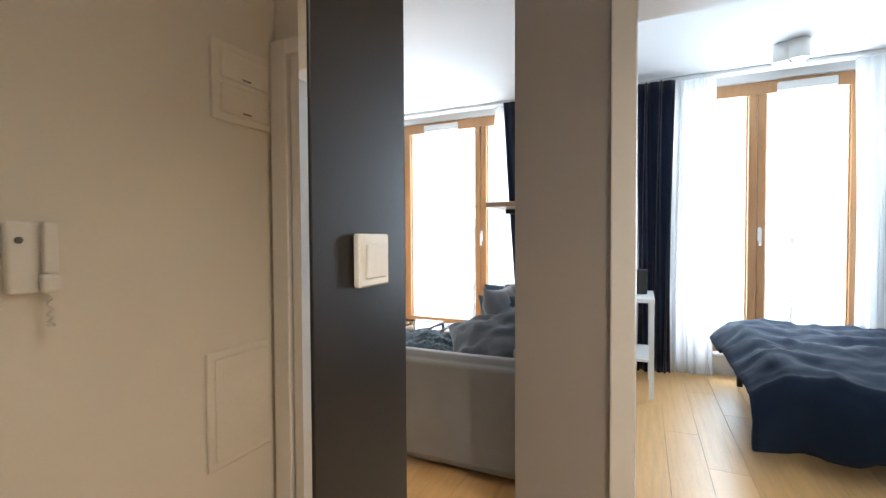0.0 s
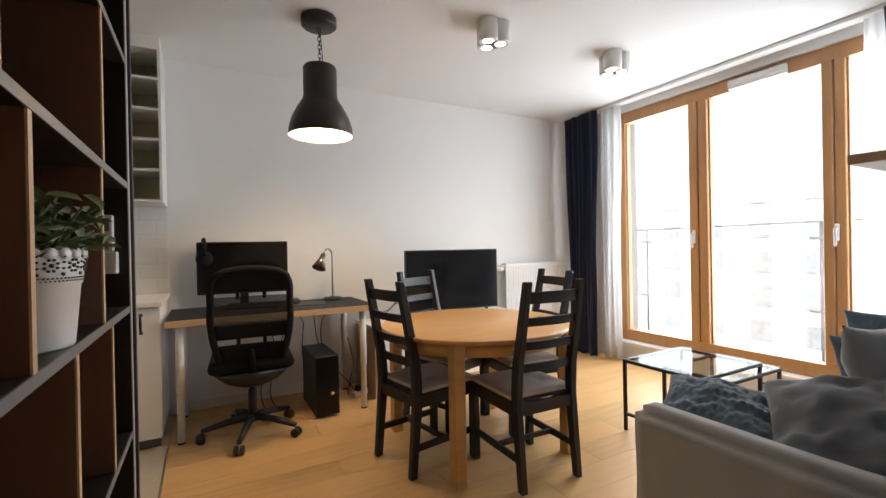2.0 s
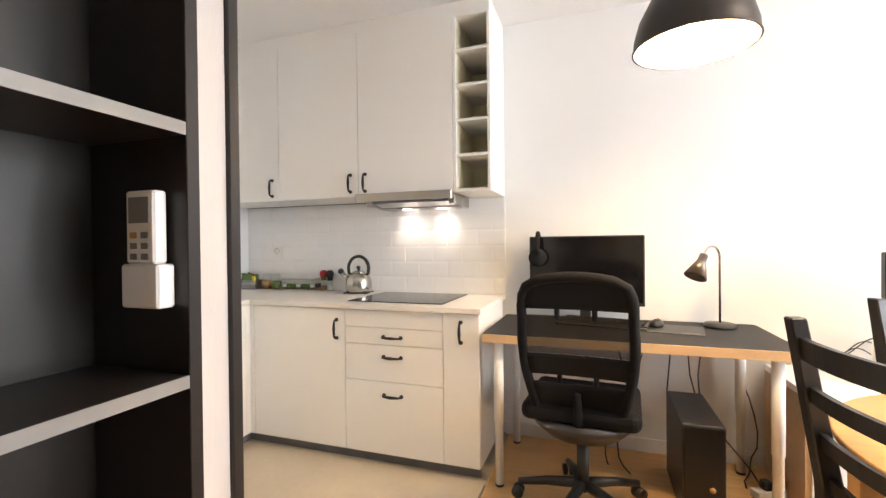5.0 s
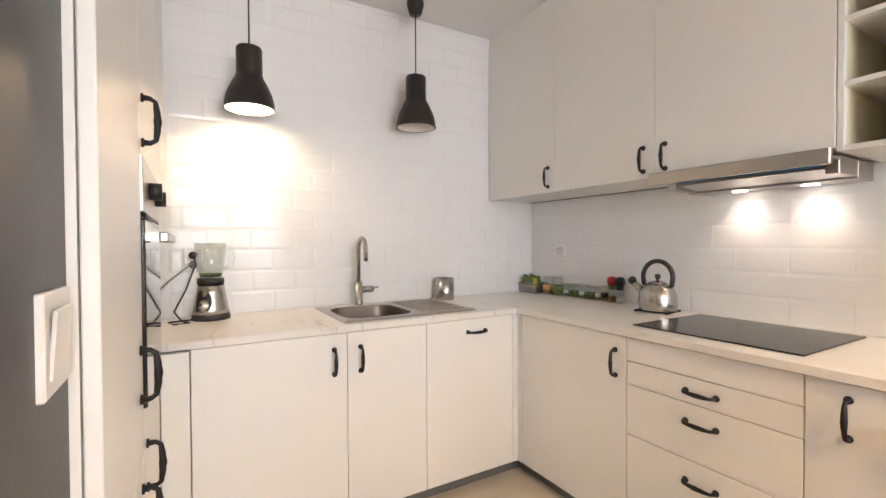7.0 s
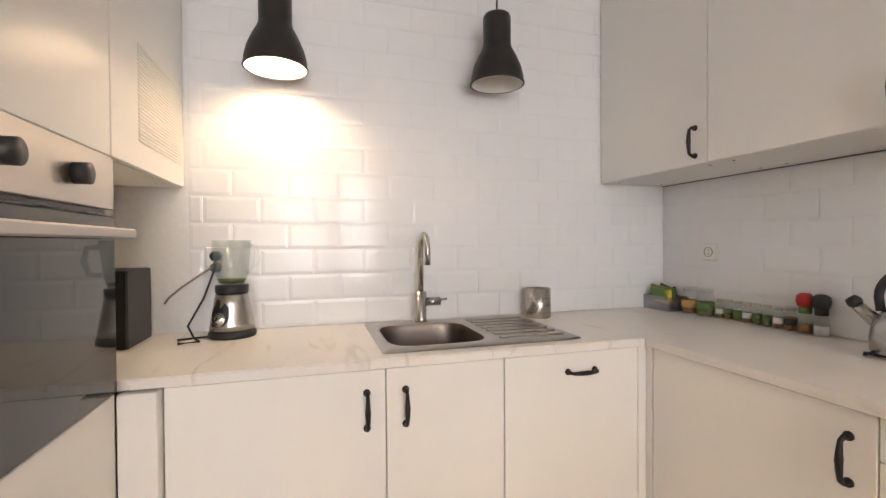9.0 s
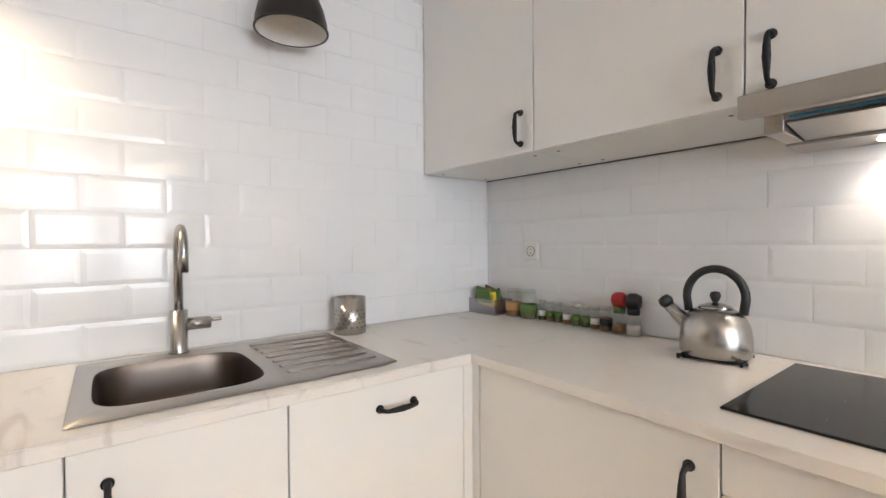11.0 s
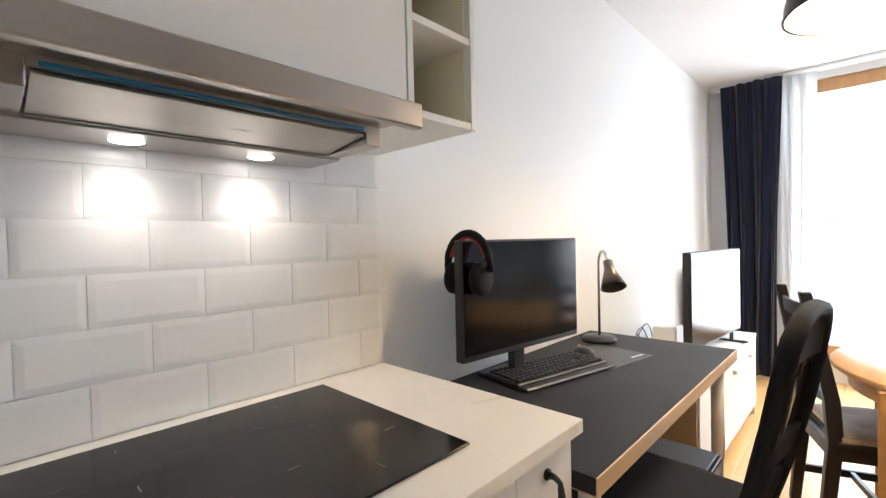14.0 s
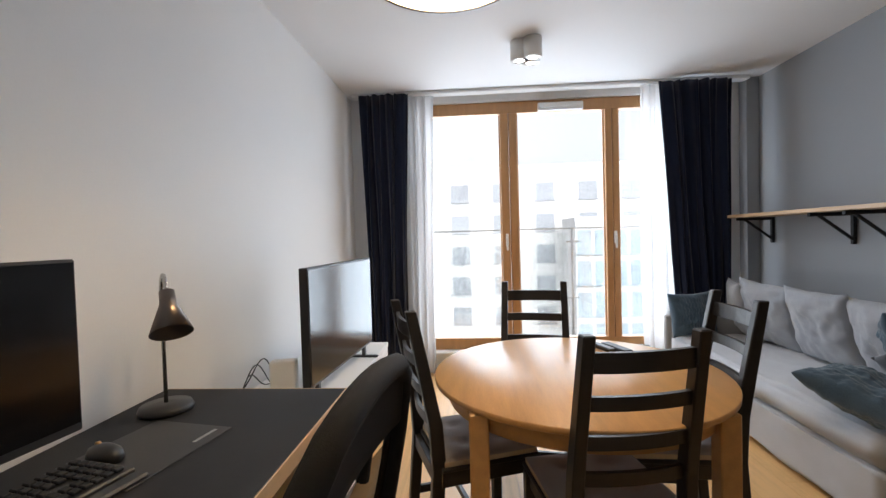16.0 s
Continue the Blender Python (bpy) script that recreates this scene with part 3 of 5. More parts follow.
def rim_ring(bm, inset, z):
    """The outer edge of the sink, met from the middle of the bowl."""
    out = []
    mouth = bowl_ring(bm, 1.0, 0)
    for v in mouth:
        dx, dy = v.co.x - bcx, v.co.y - bcy
        t = min((((X1 - inset) if dx > 0 else (X0 + inset)) - bcx) / dx if abs(dx) > 1e-6 else 1e9, (((Y1 - inset) if dy > 0 else (Y0 + inset)) - bcy) / dy if abs(dy) > 1e-6 else 1e9)
        out.append(bm.verts.new((bcx + dx * t, bcy + dy * t, z)))
    for v in mouth:
        bm.verts.remove(v)
    return out


rim = bmesh.new()
r_in, r_mid, r_out, r_low = bowl_ring(rim, 1.0, 0.0065), bowl_ring(rim, 1.03, 0.0075), rim_ring(rim, 0.004, 0.006), rim_ring(rim, 0.0, 0.001)
band(rim, r_in, r_mid)
band(rim, r_mid, r_out)
band(rim, r_out, r_low)
bmesh.ops.recalc_face_normals(rim, faces=rim.faces[:])
part("rim", rim, STEELH, sk)
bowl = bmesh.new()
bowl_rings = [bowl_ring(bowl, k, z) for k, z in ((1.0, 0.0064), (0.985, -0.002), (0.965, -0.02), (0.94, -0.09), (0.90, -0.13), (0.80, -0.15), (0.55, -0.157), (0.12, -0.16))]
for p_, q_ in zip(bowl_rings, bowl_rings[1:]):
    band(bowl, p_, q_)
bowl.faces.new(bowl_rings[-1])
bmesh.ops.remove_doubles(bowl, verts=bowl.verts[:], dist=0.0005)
# same steel as the rim, darkened for the shade inside the bowl
part("bowl", bowl, STEELD, sk)
part("drain", lathe(B(), [(0, 0.003), (0.03, 0.003), (0.035, 0)], 20, (bcx, bcy, -0.1595)), CHROME, sk)
for i in range(7):
    x = -0.185 + i * 0.060
    rd = B()
    box(rd, x - 0.013, x + 0.013, 0.072, 0.325, 0.0062, 0.0115, 0.005)
    part("drainer_ridge", rd, STEELH, sk)
fc = thing("faucet", "brushed steel kitchen mixer tap with a curved spout", "faucet", 0.08, -1.36, 0.911)
part("base", lathe(B(), [(0, 0), (0.027, 0), (0.027, 0.006), (0.024, 0.012), (0.024, 0.13), (0, 0.13)], 24), STEEL, fc)
part("spout", tube(B(), [(0, 0, 0.12), (0, 0, 0.30)] + [(0.06 - 0.06 * math.cos(radians(a)), 0, 0.30 + 0.075 * math.sin(radians(a))) for a in range(15, 181, 15)] + [(0.12, 0, 0.25)], 0.0125, 12), STEEL, fc)
lv = cyl(B(), (0, 0.02, 0.085), (0, 0.085, 0.085), 0.019, 18)
part("lever", tube(lv, [(0, 0.075, 0.09), (0.01, 0.115, 0.095)], 0.006, 8), STEEL, fc)

# hob
hob = thing("hob", "black glass induction hob set in the worktop", "hob", 1.563, -0.308, 0.905)
part("glass_plate", box(B(), -0.30, 0.30, -0.258, 0.247, 0.0005, 0.006, 0.002), HOBG, hob)
for cx, cy, r in ((-0.15, 0.11, 0.09), (-0.15, -0.11, 0.075), (0.14, 0.10, 0.075), (0.14, -0.10, 0.10)):
    mk = B()
    for k in (0, 90, 180, 270):
        box(mk, -0.012, 0.012, -0.001, 0.001, 0.0061, 0.0064, m=Matrix.Translation((cx, cy, 0)) @ pose(0, 0, 0, 0, 0, k) @ Matrix.Translation((r, 0, 0)))
    tagged(part("zone_mark", mk, PLINTH, hob), kind="stuff")

# wall cabinets
UZ0, UZ1, UY = 1.545, 2.575, -0.40


def wall_unit(x0, x1, hx, z0=UZ0, label="cream wall cabinet reaching near the ceiling, closed"):
    t = thing("wall_cabinet", label, "cabinet", x0, UY + 0.02, z0, group="wall cabinets")
    w = x1 - x0
    part("body", box(B(), 0.001, w - 0.001, 0.0, 0.377, 0.0, UZ1 - z0), CABIN, t)
    d = part("door", box(B(), 0.0015, w - 0.0015, -0.02, -0.001, 0.0, UZ1 - z0, 0.002), CAB, t)
    handle(d, hx, -0.02, 0.085 + UZ0 - z0 + (0.0 if z0 == UZ0 else 0))
    for x in (0.05, w - 0.05):
        for y in (0.05, 0.31):
            part("screw_cap", cyl(B(), (x, y, -0.0015), (x, y, 0.002), 0.006, 10), EDGE, t)
    return t


wall_unit(0.012, 0.64, 0.575)
wall_unit(0.64, 1.25, 0.555)
wall_unit(1.25, 1.88, 0.05, UZ0 + 0.012, "cream wall cabinet above the extractor hood, closed")
rk = thing("open_rack", "cream open rack with five pigeonholes", "shelf", 1.881, UY, UZ0)
part("side", box(B(), 0.001, 0.018, 0, 0.397, 0, 1.03, 0.001), CAB, rk)
part("side", box(B(), 0.205, 0.222, 0, 0.397, 0, 1.03, 0.001), CAB, rk)
part("back", box(B(), 0.0181, 0.2049, 0.38, 0.396, 0.0, 1.03), RACKIN, rk)
for i in range(6):
    z = 0.0 + i * 0.2025
    part("shelf", box(B(), 0.0181, 0.2049, 0.002, 0.3795, z, z + 0.017, 0.001), CAB, rk)
for x in (0.03, 0.19):
    part("inner_lining", box(B(), x - 0.012 if x < 0.1 else x + 0.0123, x - 0.0119 + 0.0002 if x < 0.1 else x + 0.0149, 0.02, 0.379, 0.018, 1.01), RACKIN, rk)
slab("trim_cabinet_top", 0.012, 2.10, UY + 0.01, -0.003, UZ1 + 0.002, H - 0.002, CAB, 0.0, label="cream filler strip between cabinets and ceiling", category="trim")

# thin dark strip stands in for the shadow line where cabinets meet tiles
slab("trim_shadow_gap", 0.012, 1.248, -0.020, -0.0085, UZ0 - 0.004, UZ0 - 0.0005, PLINTH, 0.0, label="dark strip added as the shadow gap between wall cabinets and tiles", category="trim")
# extractor hood
hd = thing("extractor_hood", "slide-out steel extractor hood with two lamps on", "hood", 1.565, -0.40, UZ0 - 0.04)
part("front_bar", box(B(), -0.315, 0.315, -0.045, -0.021, 0.0, 0.05, 0.003), STEELH, hd)
part("case", box(box(box(box(B(), -0.30, 0.30, 0.235, 0.38, -0.026, 0.038, 0.002), -0.30, -0.262, 0.075, 0.2348, -0.020, 0.038, 0.002), 0.262, 0.30, 0.075, 0.2348, -0.020, 0.038, 0.002), -0.2618, 0.2618, 0.075, 0.2348, 0.006, 0.038, 0.001), STEELH, hd)
part("tray", box(B(), -0.306, 0.306, -0.0205, 0.0745, 0.022, 0.031, 0.001), STEELH, hd, "pulled-out steel tray")
fl = part("filter", box(B(), -0.258, 0.258, -0.078, 0.078, -0.003, 0.003, 0.001, m=pose(0, 0.155, -0.008, -7, 0, 0)), STEELH, hd, "brushed steel filter flap")
part("flap_edge", box(B(), -0.258, 0.258, 0.070, 0.077, -0.0055, -0.0032, 0.0, m=pose(0, 0.155, -0.008, -7, 0, 0)), EDGE, fl)
part("film_strip", box(B(), -0.25, 0.25, 0.064, 0.072, 0.007, 0.013, 0.001), BLUE, hd, "blue protective film edge")
for x in (-0.20, 0.20):
    part("latch", box(B(), x - 0.03, x + 0.03, 0.0, 0.018, 0.0175, 0.0215, 0.001), BLACKP, hd)
for x in (-0.115, 0.138):
    part("lamp", cyl(B(), (x, 0.31, -0.0275), (x, 0.31, -0.0262), 0.028, 24), SPOTLIT, hd, "lit round hood lamp")
    spot("hood_lamp", (1.565 + x, -0.085, UZ0 - 0.072), (1.565 + x, -0.052, 1.3), 1.0, (1.0, 0.90, 0.76), 112, 1.0, 0.012)

# tall units
TY = -2.283


def tall_unit(name, label, x0, x1, fronts, material=CAB):
    t = thing(name, label, "cabinet", x1, TY - 0.02, 0.0, 180)
    w = x1 - x0
    part("body", box(B(), 0.001, w - 0.001, 0.001, 0.225, 0.10 if fronts[0][0] < 0.5 else fronts[0][0], H - 0.07), CABIN, t)
    for a, b, hx, hz in fronts:
        d = part("door", box(B(), 0.0015, w - 0.0015, -0.02, -0.001, a + 0.0015, b - 0.0015, 0.002), material, t)
        if hx is not None:
            handle(d, hx, -0.02, hz)
    return t


tall_unit("fridge_cabinet", "tall cream cabinet with an integrated fridge", 1.262, 1.80, [(0.10, 0.80, 0.475, 0.68), (0.80, 2.56, 0.475, 0.98)])
ov = tall_unit("oven_cabinet", "tall cream cabinet holding the built-in oven", 0.65, 1.26, [(0.10, 0.88, 0.06, 0.73), (1.468, 2.56, 0.055, 1.555)])
lo = tall_unit("louvre_cabinet", "cream wall cabinet with a ribbed ventilation panel", 0.012, 0.648, [(1.47, 2.56, None, 0)])
rb = B()
for i in range(26):
    box(rb, 0.18, 0.60, -0.0235, -0.0202, 1.55 + i * 0.011, 1.555 + i * 0.011)
part("rib_panel", rb, CAB, lo)
on = thing("oven", "built-in steel oven with black glass door", "oven", 1.258, TY - 0.018, 0.88, 180)
part("door", box(B(), 0.004, 0.602, -0.026, 0.0, 0.004, 0.44, 0.003), OVENG, on, "black glass oven door")
part("control_panel", box(B(), 0.002, 0.604, -0.024, 0.0, 0.456, 0.586, 0.002), STEELH, on)
part("grip", box(box(box(B(), 0.0, 0.606, -0.072, -0.052, 0.385, 0.41, 0.004), 0.03, 0.05, -0.053, -0.025, 0.39, 0.405), 0.55, 0.57, -0.053, -0.025, 0.39, 0.405), STEELH, on)
for x in (0.19, 0.42):
    part("knob", cyl(B(), (x, -0.024, 0.52), (x, -0.052, 0.52), 0.023, 24), BLACKP, on)
part("vent_slot", box(B(), 0.06, 0.55, -0.0255, -0.0245, 0.444, 0.452), BLACKP, on)
slab("tall_side_panel", 1.8, 2.16, -2.334, -2.314, 0.0, H - 0.004, SHELFB, 0.0015, label="dark laminate end panel beside the fridge", category="panel")
slab("tall_fill", 1.802, 2.153, -2.3815, -2.3345, 0.0, H - 0.004, PANELG, 0.0, label="pale beige filler between bookcase and panel", category="panel")
slab("tall_trim", 0.012, 1.798, TY - 0.24, TY - 0.02, 2.562, H - 0.003, CAB, 0.0, label="cream filler strip above the tall units", category="trim")


def switch(name, label, x, y, z, turn, k=1.0):
    t = thing(name, label, "switch", x, y, z, turn)
    part("plate", box(B(), -0.041 * k, 0.041 * k, -0.010, 0.0, -0.041 * k, 0.041 * k, 0.002), WPLAS, t)
    part("rocker", box(B(), -0.028 * k, 0.028 * k, -0.014, -0.0102, -0.028 * k, 0.028 * k, 0.002, m=pose(0, 0, 0, 4, 0, 0)), WPLAS, t)
    return t


switch("light_switch", "white rocker light switch on the dark kitchen end panel", 1.875, -2.317, 1.165, 180, 1.25)
switch("light_switch", "white rocker light switch on the black bookcase end", 2.061, -3.8075, 1.214, 0, 0.77)

# ---- bookcase ----
bc = thing("bookcase", "black laminate bookcase with staggered brown dividers", "bookcase", 1.963, -3.806, 0.0)
DX, DL = 0.193, 1.424
part("side", box(B(), 0, DX, 0, 0.02, 0, 2.63, 0.001), SHELFB, bc)
part("side", box(B(), 0, DX, DL - 0.02, DL, 0, 2.63, 0.001), SHELFB, bc)
part("back", box(B(), 0.001, 0.008, 0.021, DL - 0.021, 0, 2.63), SHELFB, bc)
SZ = [0.05, 0.385, 0.725, 1.065, 1.40, 1.74, 2.08, 2.42, 2.61]
for z in SZ:
    part("shelf", box(B(), 0.0085, DX - 0.002, 0.0205, DL - 0.0205, z - 0.017, z, 0.001), SHELFB, bc)
    part("edge_band", box(B(), DX - 0.0018, DX, 0.0205, DL - 0.0205, z - 0.017, z), EDGE, bc)
for row, ys in enumerate([(-3.30, -2.75), (-3.45, -2.90), (-3.35, -2.96, -2.65), (-3.50, -3.16, -2.735), (-3.25, -2.71), (-3.40, -2.80), (-3.2, -2.7)]):
    for y in ys:
        part("divider", box(B(), 0.0085, DX - 0.004, y + 3.806 - 0.008, y + 3.806 + 0.008, SZ[row] + 0.0005, SZ[row + 1] - 0.0175), BROWN, bc, "brown divider board")
        part("divider_edge", box(B(), DX - 0.0038, DX - 0.001, y + 3.806 - 0.008, y + 3.806 + 0.008, SZ[row] + 0.0005, SZ[row + 1] - 0.0175), BIRCH, bc)

# ---- dining area ----
tb = thing("dining_table", "round oak veneer dining table", "table", 3.81, -1.55, 0.0)
part("tabletop", lathe(B(), [(0, 0.718), (0.57, 0.718), (0.576, 0.722), (0.577, 0.738), (0.573, 0.742), (0, 0.742)], 72), OAK, tb)
ap = bmesh.new()
for r0, r1, z0, z1 in ((0.50, 0.52, 0.645, 0.7175),):
    lathe(ap, [(r0, z0), (r1, z0), (r1, z1), (r0, z1), (r0, z0)], 64)
part("apron", ap, OAK, tb)
for sx in (-1, 1):
    for sy in (-1, 1):
        part("leg", box(B(), sx * 0.37 - 0.033, sx * 0.37 + 0.033, sy * 0.40 - 0.033, sy * 0.40 + 0.033, 0.0, 0.7175, 0.005), OAK, tb)


def dining_chair(x, y, rz, label):
    """Faces +x; origin under the seat's centre."""
    c = thing("dining_chair", label, "chair", x, y, 0, rz, group="chairs round the table")
    for s in (-1, 1):
        leg = B()
        tube_pts = [(-0.235, s * 0.175, 0.0), (-0.195, s * 0.175, 0.43), (-0.205, s * 0.172, 0.60), (-0.287, s * 0.165, 1.035)]
        t = bmesh.new()
        rings = []
        for i, (px, py, pz) in enumerate(tube_pts):
            w, d = (0.018, 0.02) if i in (0, 3) else (0.019, 0.026)
            rings.append([t.verts.new((px + a * d, py + b * w, pz)) for a, b in ((-1, -1), (1, -1), (1, 1), (-1, 1))])
        for a, b in zip(rings, rings[1:]):
            for k in range(4):
                t.faces.new((a[k], a[(k + 1) % 4], b[(k + 1) % 4], b[k]))
        t.faces.new(rings[0][::-1])
        t.faces.new(rings[-1])
        bmesh.ops.recalc_face_normals(t, faces=t.faces[:])
        bmesh.ops.bevel(t, geom=t.edges[:], offset=0.004, segments=1, affect="EDGES")
        part("back_leg", merge(leg, t), BLACKW, c)
        part("front_leg", box(B(), 0.165, 0.205, s * 0.19 - 0.02, s * 0.19 + 0.02, 0, 0.425, 0.004), BLACKW, c)
        part("side_rail", box(B(), -0.19, 0.165, s * 0.185 - 0.011, s * 0.185 + 0.011, 0.365, 0.425, 0.002), BLACKW, c)
        part("side_stretcher", box(B(), -0.21, 0.165, s * 0.184 - 0.009, s * 0.184 + 0.009, 0.14, 0.175, 0.002), BLACKW, c)
    part("front_rail", box(B(), 0.174, 0.196, -0.17, 0.17, 0.365, 0.425, 0.002), BLACKW, c)
    part("back_rail", box(B(), -0.215, -0.185, -0.16, 0.16, 0.365, 0.425, 0.002), BLACKW, c)
    part("cross_stretcher", box(B(), -0.03, -0.01, -0.175, 0.175, 0.145, 0.172, 0.002), BLACKW, c)
    part("seat", box(B(), -0.19, 0.215, -0.21, 0.21, 0.426, 0.443, 0.006), BLACKW, c)
    for k, (z, hh) in enumerate(((0.955, 0.058), (0.835, 0.042), (0.715, 0.042), (0.60, 0.042))):
        xx = -0.205 - (z - 0.60) * 0.19
        sl = bmesh.new()
        pts = []
        for i in range(9):
            u = -1 + i / 4
            bow = -0.018 * (1 - u * u)
            pts.append([sl.verts.new((xx + bow + dx - dz * 0.08, u * 0.158, z + dz)) for dx, dz in ((-0.008, -hh / 2), (0.008, -hh / 2), (0.008, hh / 2), (-0.008, hh / 2))])
        for a, b in zip(pts, pts[1:]):
            for q in range(4):
                sl.faces.new((a[q], a[(q + 1) % 4], b[(q + 1) % 4], b[q]))
        sl.faces.new(pts[0])
        sl.faces.new(pts[-1][::-1])
        bmesh.ops.recalc_face_normals(sl, faces=sl.faces[:])
        part("back_slat", sl, BLACKW, c)
    pad = bmesh.new()
    n = 18
    g = []
    for j in range(n + 1):
        row = []
        for i in range(n + 1):
            u, v = -1 + 2 * i / n, -1 + 2 * j / n
            e = (1 - u ** 6) * (1 - v ** 6)
            dim = sum(math.exp(-((u - a) ** 2 + (v - b) ** 2) / 0.02) for a in (-0.42, 0.42) for b in (-0.42, 0.42))
            row.append(pad.verts.new((0.012 + u * 0.19, v * 0.2, 0.462 + 0.018 * e ** 0.5 - 0.016 * dim)))
        g.append(row)
    low = [[pad.verts.new((v.co.x, v.co.y, 0.4435)) for v in row] for row in g]
    for j in range(n):
        for i in range(n):
            pad.faces.new((g[j][i], g[j][i + 1], g[j + 1][i + 1], g[j + 1][i])).smooth = True
    edge = [(0, i) for i in range(n)] + [(j, n) for j in range(n)] + [(n, i) for i in range(n, 0, -1)] + [(j, 0) for j in range(n, 0, -1)]
    for k, (j, i) in enumerate(edge):
        j2, i2 = edge[(k + 1) % len(edge)]
        f = pad.faces.new((g[j][i], g[j2][i2], low[j2][i2], low[j][i]))
        f.material_index = 1
    bmesh.ops.recalc_face_normals(pad, faces=pad.faces[:])
    p = part("seat_pad", pad, [PADM, PADE], c, "tufted grey seat pad with pale edge")
    return c


ch = dining_chair(3.47, -1.555, 10, "black ladder-back dining chair with a tufted grey pad, beside the desk")
for m, lb in ((pose(3.86, -1.935, 0, 0, 0, 88), "black ladder-back dining chair with a tufted grey pad, beside the sofa"),
              (pose(4.25, -1.45, 0, 0, 0, 172), "black ladder-back dining chair with a tufted grey pad, facing the kitchen"),
              (pose(3.835, -1.12, 0, 0, 0, -70), "black ladder-back dining chair with a tufted grey pad, before the television")):
    tagged(copy_thing(ch, m), lb)
rm = thing("remote_control", "two black remote controls on the dining table", "remote", 4.12, -1.82, 0.7425, 20)
part("body", box(B(), -0.09, 0.09, -0.025, 0.025, 0, 0.018, 0.005), BLACKP, rm)
part("body", box(B(), -0.05, 0.10, 0.035, 0.075, 0, 0.02, 0.005), BLACKP, rm)

# ---- desk corner ----
dk = thing("desk", "charcoal topped desk with oak edge and white legs", "desk", 2.115, -0.03, 0.0)
DW, DD = 1.36, 0.66
part("top", box(B(), 0, DW, -DD + 0.005, 0, 0.745, 0.784, 0.001), DESKB, dk)
part("front_edge", box(B(), 0, DW, -DD, -DD + 0.0045, 0.741, 0.784, 0.001), BIRCH, dk)
part("side_edge", box(B(), DW + 0.0003, DW + 0.004, -DD, 0, 0.741, 0.784), BIRCH, dk)
part("under_face", box(B(), 0.002, DW - 0.002, -DD + 0.006, -0.002, 0.741, 0.7445), BIRCH, dk)
for x in (0.075, DW - 0.09):
    for y in (-DD + 0.055, -0.09):
        lg = part("leg", lathe(B(), [(0, 0.01), (0.021, 0.012), (0.021, 0.33), (0.025, 0.332), (0.025, 0.7405), (0, 0.7405)], 20, (x, y, 0)), WHITE, dk, "round white telescopic leg")
        part("foot", lathe(B(), [(0, 0), (0.022, 0), (0.022, 0.0115), (0, 0.0115)], 16, (x, y, 0)), BLACKP, lg)
mn = thing("monitor", "black computer monitor on the desk", "monitor", 2.60, -0.20, 0.784, -6)
part("panel", box(B(), -0.315, 0.315, -0.012, 0.025, 0.105, 0.495, 0.004), BLACKP, mn)
part("screen", box(B(), -0.308, 0.308, -0.0145, -0.0125, 0.125, 0.488), SCREEN, mn)
part("neck", box(B(), -0.03, 0.03, 0.026, 0.06, 0.01, 0.28, 0.006), BLACKP, mn)
part("base", box(B(), -0.12, 0.12, -0.05, 0.13, 0.0005, 0.012, 0.004), BLACKP, mn)
kb = thing("keyboard", "black gaming keyboard on the desk", "keyboard", 2.70, -0.235, 0.7845, -12)
part("case", box(B(), -0.235, 0.235, -0.085, 0.085, 0.0, 0.018, 0.004), BLACKP, kb)
part("wrist_rest", box(B(), -0.235, 0.235, -0.125, -0.087, 0.0, 0.012, 0.005), BLACKP, kb)
keys = B()
for r in range(6):
    for k in range(20):
        if k in (15, 16) and r == 3:
            continue
        box(keys, -0.222 + k * 0.0222, -0.204 + k * 0.0222, 0.058 - r * 0.026, 0.078 - r * 0.026, 0.0181, 0.026, 0.002)
kp = part("keycap", keys, DESKB, kb)
tagged(kp, kind="stuff")
mp_ = thing("mouse_pad", "thin black mouse mat on the desk", "mouse mat", 3.02, -0.30, 0.7842, -10)
part("mat", box(B(), -0.16, 0.16, -0.13, 0.13, 0, 0.003, 0.001), BLACKP, mp_)
part("emblem", box(B(), 0.06, 0.14, -0.10, -0.088, 0.0031, 0.0034), STEEL, mp_)
ms = thing("mouse", "black computer mouse with a worn orange grip", "mouse", 2.97, -0.24, 0.7874, 70)
part("shell", lathe(B(), [(0, 0), (0.028, 0), (0.033, 0.008), (0.029, 0.025), (0.015, 0.036), (0, 0.038)], 20, m=Matrix.Diagonal((1.7, 1, 1, 1))), BLACKP, ms)
part("wheel", cyl(B(), (0.025, -0.004, 0.033), (0.025, 0.004, 0.033), 0.008, 12), OAK, ms)
hp = thing("headphones", "black and red headset hung over the monitor corner", "headphones", 2.335, -0.165, 1.12, 4)
hp.scale = (0.88, 0.88, 0.88)
part("headband", tube(B(), [(0.0, 0.095 * math.cos(radians(a)), 0.09 + 0.115 * math.sin(radians(a))) for a in range(-12, 193, 12)], 0.015, 8), MESHB, hp)
part("lining", tube(B(), [(0.0, 0.082 * math.cos(radians(a)), 0.092 + 0.10 * math.sin(radians(a))) for a in range(15, 166, 15)], 0.009, 8), RED, hp)
for s in (-1, 1):
    part("ear_cup", lathe(B(), [(0, 0), (0.04, 0.002), (0.060, 0.012), (0.060, 0.036), (0.040, 0.046), (0, 0.044)], 24, m=Matrix.Translation((0.0, s * 0.080, 0.040)) @ pose(0, 0, 0, 90 * s, 0, 0)), MESHB, hp)
dl = thing("desk_lamp", "steel gooseneck desk lamp with a conical shade, off", "lamp", 3.28, -0.17, 0.7845, 43)
